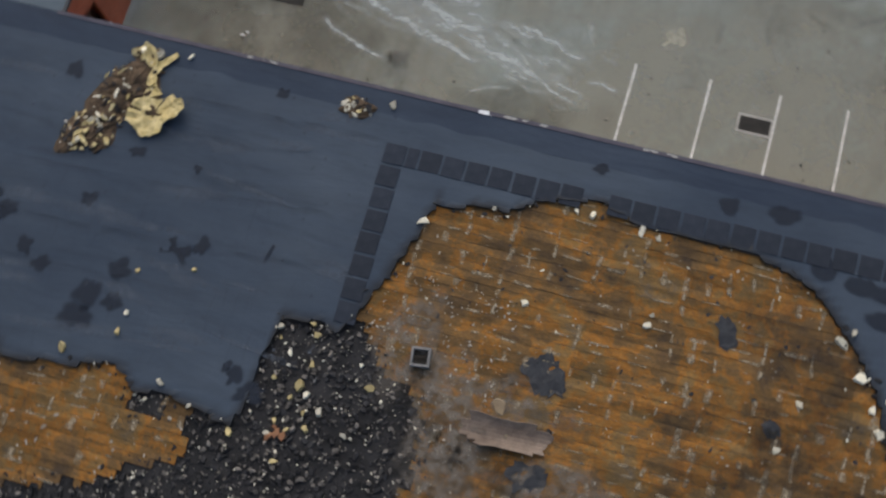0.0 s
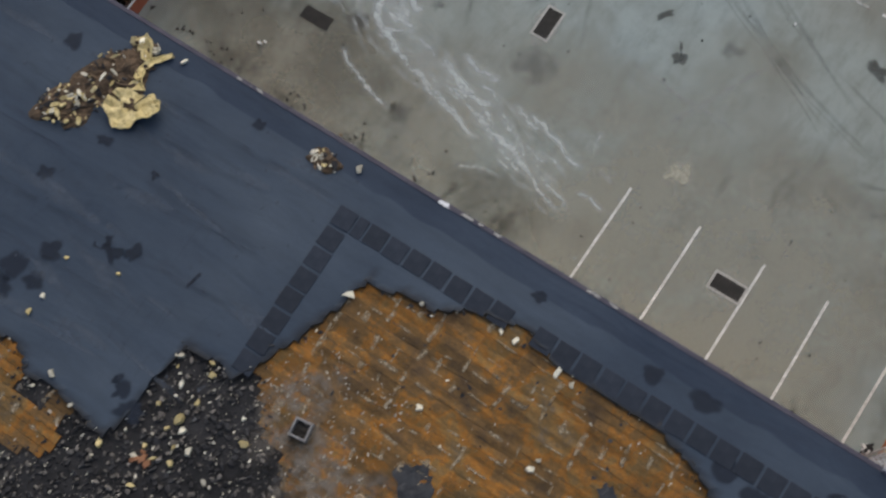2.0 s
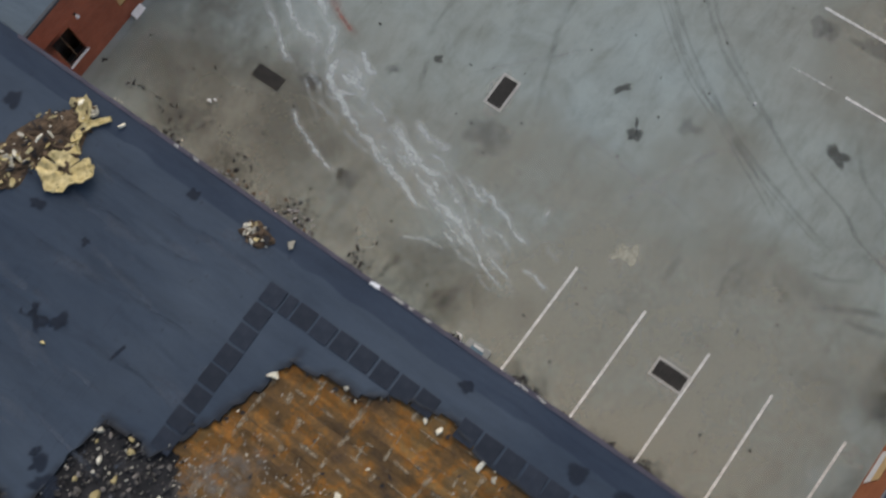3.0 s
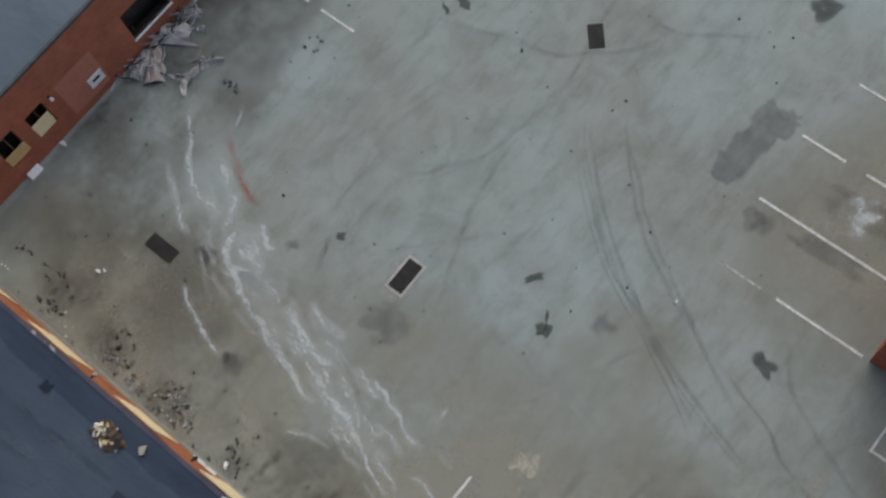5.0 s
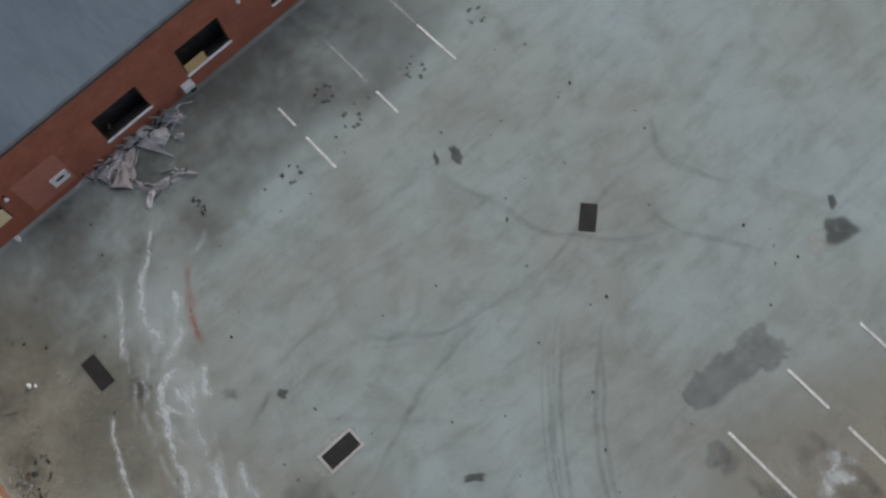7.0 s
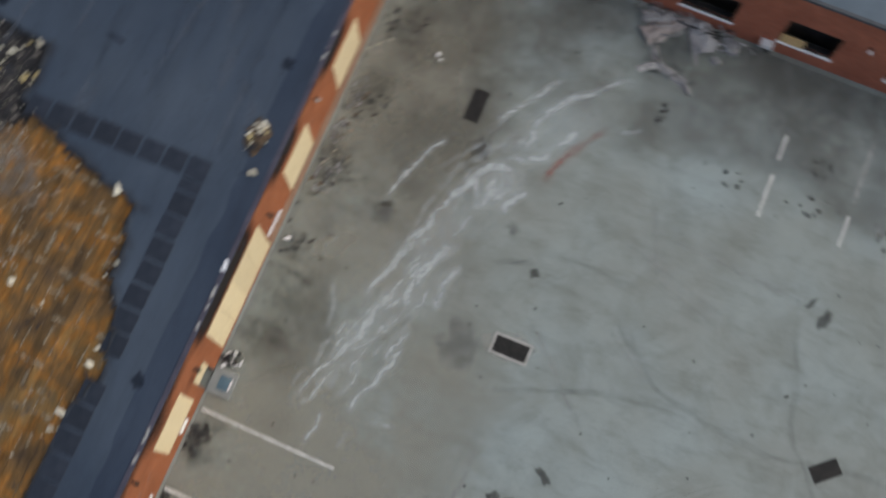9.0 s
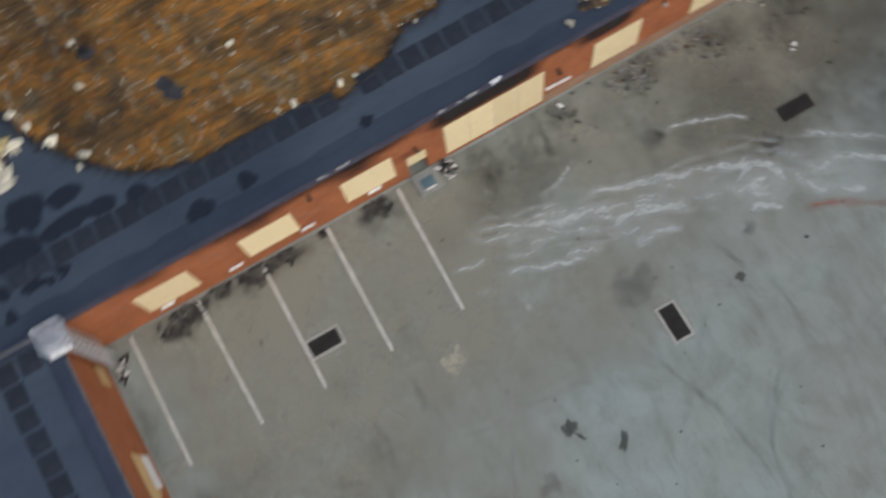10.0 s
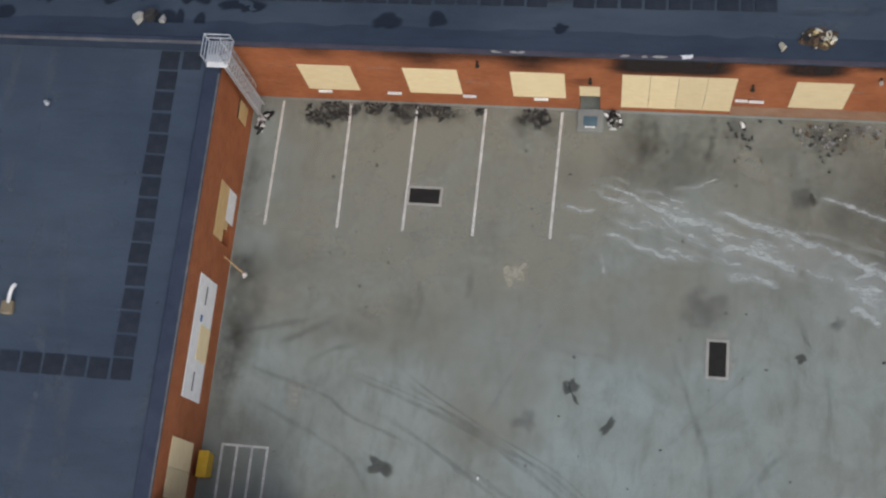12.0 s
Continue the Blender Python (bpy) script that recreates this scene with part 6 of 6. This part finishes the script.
# broad soft film, slightly darker than the concrete, over the far bays
blob(bm, 30.13, -18.24, 3.6, 8.5, 0.0118, 0, 0.3, 41, hard=0.35, seg=40)
tagged(mesh_ob("dull_film", bm, stain("dull_film", (0.14, 0.15, 0.148), 0.3, 0.3, 0.1, 0.7, grain=0.3)), "dull dark film over the far bays", "damp", kind="stuff")
tagged(stain_sheet("silt_film", stain("silt_film", (0.30, 0.293, 0.235), 0.6, 0.22, 0.15, 0.6, grain=0.2), 0.004, 0.4, [(x, y, rx, ry, 0, 0.4, 1.0) for x, y, rx, ry in ((9.17, -3.93, 12.0, 8.0), (23.78, -2.25, 10.0, 5.0), (6.33, -20.42, 4.5, 6.0))], (), 1.2, 0.2), "thin tan silt film over the concrete", "dirt", kind="stuff")

# ---- soot on the brick ----


def wall_soot(nm, m, spots, label):
    bm = bmesh.new()
    for k, (x0, x1, z0, z1, amt) in enumerate(spots):
        soft_rect(bm, x0 + 0.15, x1 - 0.15, z0, z1, 0.0008 * k, 0.75, 0.3, amt)
    bmesh.ops.transform(bm, matrix=Matrix(((1, 0, 0, 0), (0, 0, -1, -0.005), (0, 1, 0, 0), (0, 0, 0, 1))), verts=bm.verts)
    o = mesh_ob(nm, bm, M_WSOOT)
    o.matrix_basis = m
    return tagged(o, label, "soot", kind="stuff")


wall_soot("wall_soot", MN, [(2.2, 3.8, 3.8, 4.64, 0.4), (4.6, 13.6, 4.0, 4.64, 0.5), (6.2, 7.9, 3.4, 4.64, 0.45), (10.1, 11.8, 3.3, 4.64, 0.55), (14.0, 18.1, 3.43, 4.64, 1.0), (18.3, 20.0, 4.3, 4.64, 0.6), (19.9, 22.0, 3.65, 4.64, 0.95), (22.3, 24.0, 4.2, 4.64, 0.6), (24.1, 26.2, 3.65, 4.64, 0.9), (28.2, 30.3, 3.65, 4.64, 0.9), (12.5, 13.1, 2.2, 2.8, 0.5), (-0.2, 4.4, 4.45, 4.64, 0.4)], "black soot above the openings of the brick wall")
wall_soot("wall_soot_east", ME, [(0.2, 1.1, 2.4, 3.1, 0.7), (3.3, 4.2, 2.25, 2.8, 0.4)], "black soot above the broken windows")

bm = bmesh.new()
rg = random.Random(19)
for k, (x, z) in enumerate(((0.9, 3.0), (1.6, 2.9), (4.9, 3.15), (5.5, 3.2), (8.6, 2.2), (9.2, 2.0), (19.2, 1.5), (22.8, 2.4), (0.9, 1.4))):
    for q in range(4):
        blob(bm, x + rg.uniform(-0.3, 0.3), z + rg.uniform(-0.12, 0.12), rg.uniform(0.08, 0.32), rg.uniform(0.02, 0.06), 0.0, rg.uniform(-15, 15), 0.5, k * 4 + q, 14, 0.4)
bmesh.ops.transform(bm, matrix=Matrix(((1, 0, 0, 0), (0, 0, -1, -0.004), (0, 1, 0, 0), (0, 0, 0, 1))), verts=bm.verts)
o = mesh_ob("wall_scuffs", bm, stain("wall_scuff", (0.58, 0.42, 0.33), 0.6, 4.0, 0.3, 0.66))
o.matrix_basis = MN
tagged(o, "pale scratched scuffs on the brick wall", "scuffs", kind="stuff")

# ---- loose things on the yard ----
CLUSTERS = ((2.4, -0.4, 0.9), (3.3, -0.2, 0.8), (4.5, 0.0, 0.6), (6.0, -0.05, 1.0), (7.2, 0.0, 0.8), (11.0, -0.2, 0.8), (8.8, 0.0, 0.4))
scatter("charred_bits", 9000, (1.4, 12.3, -1.25, 0.2), (0.02, 0.11), CHAR, 0.0, "charred bits fallen along the brick wall", "rubble", 0.4, 41, lambda x, y: any(math.hypot(x - a, 1.5 * (y - b)) < r * (0.75 + 0.6 * noise.noise((x * 2.5, y * 2.5, 5))) for a, b, r in CLUSTERS))
scatter("charred_bits_east", 700, (17.5, 33, -1.6, 0.1), (0.03, 0.16), CHAR, 0.0, "charred bits fallen along the brick wall", "rubble", 0.4, 42, lambda x, y: noise.noise((x * 0.7, y * 0.7, 6)) > 0.0)
scatter("pale_bits_east", 110, (19.0, 32, -1.2, 0.1), (0.03, 0.16), FOAM_W, 0.0, "pale plaster bits fallen along the brick wall", "rubble", 0.25, 43, lambda x, y: noise.noise((x * 0.6, y * 0.6, 7)) > 0.1)
scatter("brown_bits_east", 40, (21.0, 27, -1.0, 0.1), (0.05, 0.22), BROWN, 0.0, "splintered brown boards fallen along the brick wall", "rubble", 0.15, 44)
GREY_RUBBLE = surface("grey_rubble_bits", (0.12, 0.12, 0.125), (0.30, 0.30, 0.30), 2, 20, 0.9, per=0.6)
for k, (x, y, rx, ry) in enumerate(((25.3, -0.25, 0.9, 0.45), (21.8, -0.45, 1.1, 0.65), (23.6, -0.2, 0.8, 0.35))):
    scatter("wall_rubble", 170, (x - rx, x + rx, y - ry, y + ry), (0.03, 0.16), GREY_RUBBLE, 0.0, "grey broken rubble fallen at the foot of the boarded wall", "rubble", 0.4, 46 + k, lambda u, v_: ((u - x) / rx) ** 2 + ((v_ - y) / ry) ** 2 < 0.5 + 0.5 * noise.noise((u * 2, v_ * 2, 3)))
scatter("yard_grit", 150, (0.5, 33, -26, -1.5), (0.03, 0.12), IRON, 0.0, "small dark stones scattered over the yard", "stones", 0.6, 45)
for k, (x, y, s) in enumerate(((27.90, -2.50, 0.24), (27.72, -2.66, 0.13), (32.84, -5.45, 0.3), (10.02, -14.36, 0.16), (19.01, -0.16, 0.28), (0.17, -7.32, 0.25))):
    lump("white_scrap", x, y, 0, s, WHITE, "small white scrap lying on the concrete", "scrap", "white scraps", k + 120, 0.5)
heap(14.11, -0.15, 0.3, 0.4, 26, 0, 0.0, (("pale_bit", WHITE, 0.5, ""), ("char_bit", CHAR, 0.5, "")), 51, "small heap of white and charred rubbish beside the step", "rubbish", (0.12, 0.34), 0.15)
heap(-0.05, -0.97, 0.16, 0.34, 20, 0, 0.0, (("pale_bit", WHITE, 0.7, ""), ("char_bit", CHAR, 0.3, "")), 52, "small heap of white rubbish under the side window", "rubbish", (0.1, 0.32), 0.25)
heap(0.15, -0.55, 0.15, 0.2, 9, 0, 0.0, (("pale_bit", WHITE, 0.6, ""), ("char_bit", CHAR, 0.4, "")), 53, "white bag and scraps on the concrete", "rubbish", (0.12, 0.3), 0.1)
d = part("fallen_pole", tube(bmesh.new(), (-0.45, -6.85, 0.9), (0.2, -7.3, 0.03), 0.028), PLY_OLD, None)
tagged(d, "pale wooden pole leaning against the wall", "pole")
d = part("leaning_panel", slab(0.0, 0.6, -0.02, 0.02, 0.0, 0.34, 0.006), WHITE, None)
d.matrix_basis = pose(E_X - 0.3, -3.6, 0.0, 0, 0, -90) @ pose(0, 0, 0, -38)
tagged(d, "white panel leaning below the broken window", "panel")
d = empty("wall_box", E_X, -14.0, 0.6)
part("case", slab(-0.3, 0.0, -0.24, 0.24, -0.14, 0.14, 0.02), WHITE, d)
# added dark piece standing in for the shadow under the case
part("shadow_piece", slab(-0.42, -0.3, -0.2, 0.06, -0.16, -0.1, 0.01), DARK, d, "dark piece painted as the box's shadow")
tagged(d, "white metal box fixed low on the brick wall", "wall box")

# ---- heap of torn sheeting under the broken window ----
CLOTH = surface("grey_sheeting", (0.26, 0.26, 0.255), (0.46, 0.46, 0.45), 2.5, 20, 0.7, per=0.3)
CLOTH_P = surface("pinkish_sheeting", (0.31, 0.275, 0.25), (0.46, 0.42, 0.395), 2.5, 20, 0.8, per=0.3)
DUCT = surface("dull_aluminium", (0.28, 0.28, 0.28), (0.46, 0.46, 0.45), 3, 25, 0.5, 0.4, per=0.4)
sh = empty("sheeting_heap", 32.26, -10.60, 0)


def draped(nm, pts, widths, material, seed, dome, label=""):
    """A long folded sheet lying in a domed, creased strip along a bent line."""
    bm = bmesh.new()
    rows, line, ws = [], [], []
    for i in range(len(pts) - 1):
        for s in range(7):
            line.append(Vector((*pts[i], 0)).lerp(Vector((*pts[i + 1], 0)), s / 7))
            ws.append(widths[i] + (widths[i + 1] - widths[i]) * s / 7)
    for i, p_ in enumerate(line):
        dr = (line[min(i + 1, len(line) - 1)] - line[max(i - 1, 0)]).normalized()
        row = []
        for k in range(9):
            u = k / 4 - 1
            w = ws[i] / 2 * u * (1.05 + 0.55 * noise.noise((p_.x * 2.6 + seed, p_.y * 2.6, u)))
            hgt = dome * (1 - u * u) ** 0.6 * (1 + 0.5 * noise.noise((p_.x * 1.5, p_.y * 1.5, seed))) + 0.16 * noise.noise((u * 2.6 + seed, i * 0.3, seed)) * (1 - 0.7 * abs(u))
            row.append(bm.verts.new((p_.x - dr.y * w, p_.y + dr.x * w, max(0.005, hgt))))
        rows.append(row)
    for a_, b_ in zip(rows, rows[1:]):
        for k in range(8):
            bm.faces.new([a_[k], b_[k], b_[k + 1], a_[k + 1]])
    bmesh.ops.recalc_face_normals(bm, faces=bm.faces)
    bmesh.ops.solidify(bm, geom=bm.faces[:], thickness=0.02)
    return part(nm, bm, material, sh, label)


draped("sheet", ((0.85, -0.45), (0.5, -0.95), (0.05, -1.2), (-0.45, -1.45)), (0.6, 0.95, 1.05, 0.8), CLOTH, 43.0, 0.28)
draped("sheet", ((0.6, 0.15), (0.35, 0.8), (0.15, 1.5)), (0.4, 0.55, 0.4), CLOTH, 44.0, 0.22)
draped("sheet", ((0.75, -0.4), (0.4, 0.05), (0.0, 0.5), (-0.7, 1.15)), (0.4, 0.6, 0.75, 0.75), CLOTH_P, 41.0, 0.22, "pinkish grey sheet")
draped("sheet", ((0.7, -1.9), (0.2, -2.3), (-0.1, -2.45)), (0.4, 0.5, 0.3), DUCT, 47.0, 0.12)
draped("sheet", ((-0.4, -1.75), (-0.65, -2.05)), (0.35, 0.3), CLOTH, 48.0, 0.15)
draped("sheet", ((0.75, 1.2), (0.35, 0.8), (0.1, 1.25)), (0.25, 0.3, 0.2), DUCT, 49.0, 0.2)
rr = random.Random(9)
for k in range(40):
    bm = bmesh.new()
    x, y, a = rr.uniform(0.1, 0.85), rr.uniform(-2.6, 1.6), rr.choice((1.3, 1.8, 4.5, 0.9)) + rr.uniform(-0.4, 0.4)
    ln = rr.uniform(0.5, 1.4)
    last = Vector((x, y, rr.uniform(0.1, 0.5)))
    for q in range(5):
        a += rr.uniform(-0.6, 0.6)
        nxt = last + Vector((math.cos(a) * ln / 5, math.sin(a) * ln / 5, rr.uniform(-0.1, 0.08)))
        nxt.z = max(0.04, nxt.z)
        tube(bm, last, nxt, rr.uniform(0.015, 0.045), 5)
        last = nxt
    part("strip", bm, DUCT if k % 3 else CHAR, sh)
tagged(sh, "heap of torn grey sheeting and bent strips under the window", "debris")
sh = empty("strip_heap", 30.36, -10.90, 0)
draped("sheet", ((1.15, 0.85), (0.7, 0.6), (0.5, 0.5)), (0.2, 0.28, 0.2), CLOTH, 51.0, 0.07)
draped("sheet", ((-0.05, 1.1), (0.3, 0.7), (0.5, 0.45)), (0.2, 0.26, 0.25), CLOTH, 52.0, 0.07)
draped("sheet", ((0.5, 0.5), (0.35, 0.1), (0.15, -0.6), (-0.4, -1.2)), (0.25, 0.34, 0.4, 0.15), CLOTH, 53.0, 0.08)
for k in range(9):
    bm = bmesh.new()
    x, y, a = rr.uniform(0.0, 0.55), rr.uniform(-0.9, 0.8), rr.uniform(0, 6.3)
    last = Vector((x, y, 0.08))
    for q in range(4):
        a += rr.uniform(-0.8, 0.8)
        nxt = last + Vector((math.cos(a) * 0.11, math.sin(a) * 0.11, rr.uniform(-0.04, 0.06)))
        nxt.z = max(0.03, nxt.z)
        tube(bm, last, nxt, 0.022, 5)
        last = nxt
    part("strip", bm, DUCT if k % 2 else CHAR, sh)
tagged(sh, "small heap of bent metal strips on the concrete", "debris")

# short pipe with a white cap on the projecting block
v = empty("wall_pipe", 4.13, -17.84, 0)
part("arm", tube(bmesh.new(), (-0.45, 0.0, 2.2), (0.0, 0.0, 2.2), 0.035), STEEL, v)
bm = bmesh.new()
bmesh.ops.create_uvsphere(bm, u_segments=12, v_segments=8, radius=0.13, matrix=Matrix.Translation((0.05, 0, 2.2)))
part("globe", bm, WHITE, v, "white globe")
tagged(v, "white globe lamp on a short arm from the block wall", "lamp")

# charred strip and brick rubble
heap(28.90, -11.30, 0.55, 0.14, 26, 2, 0.0, (("char_bit", CHAR, 0.8, ""), ("pale_bit", DUCT, 0.2, "")), 54, "small row of charred scraps on the concrete", "debris", (0.05, 0.17), 0.04)
BR = surface("burnt_brick", (0.22, 0.10, 0.05), (0.34, 0.17, 0.09), 3, 25, 0.9, per=0.4)
for k, (x, y, s) in enumerate(((20.20, 12.96, 0.4), (20.34, 13.10, 0.3), (20.01, 13.06, 0.32), (20.29, 12.82, 0.25), (20.48, 13.23, 0.25))):
    lump("brick_lump", x, y, ROOF - 0.06, s, BR, "broken orange brick lump in the charred rubble", "brick lump", "brick lumps", k + 200, 0.5)

# pale pipe and a scorched board in the burnt roof
d = part("roof_pipe", tube(bmesh.new(), (25.2, 19.4, ROOF + 0.1), (29.0, 19.2, ROOF + 0.16), 0.1, 10), WHITE, None, "", True)
tagged(d, "pale metal pipe lying across the charred rubble", "pipe")
crumpled("scorched_sheet", 21.69, 16.81, ROOF - 0.05, 1.1, 0.6, 10, BROWN, 71.0, 0.1, "brown scorched sheet lying in the charred rubble", "sheet", 0.35)
lump("insulation_chunk", 18.62, 15.18, ROOF - 0.05, 0.5, FOAM_Y, "broken yellow insulation chunk lying on the burnt roof", "insulation", "insulation chunks", 260, 0.4)
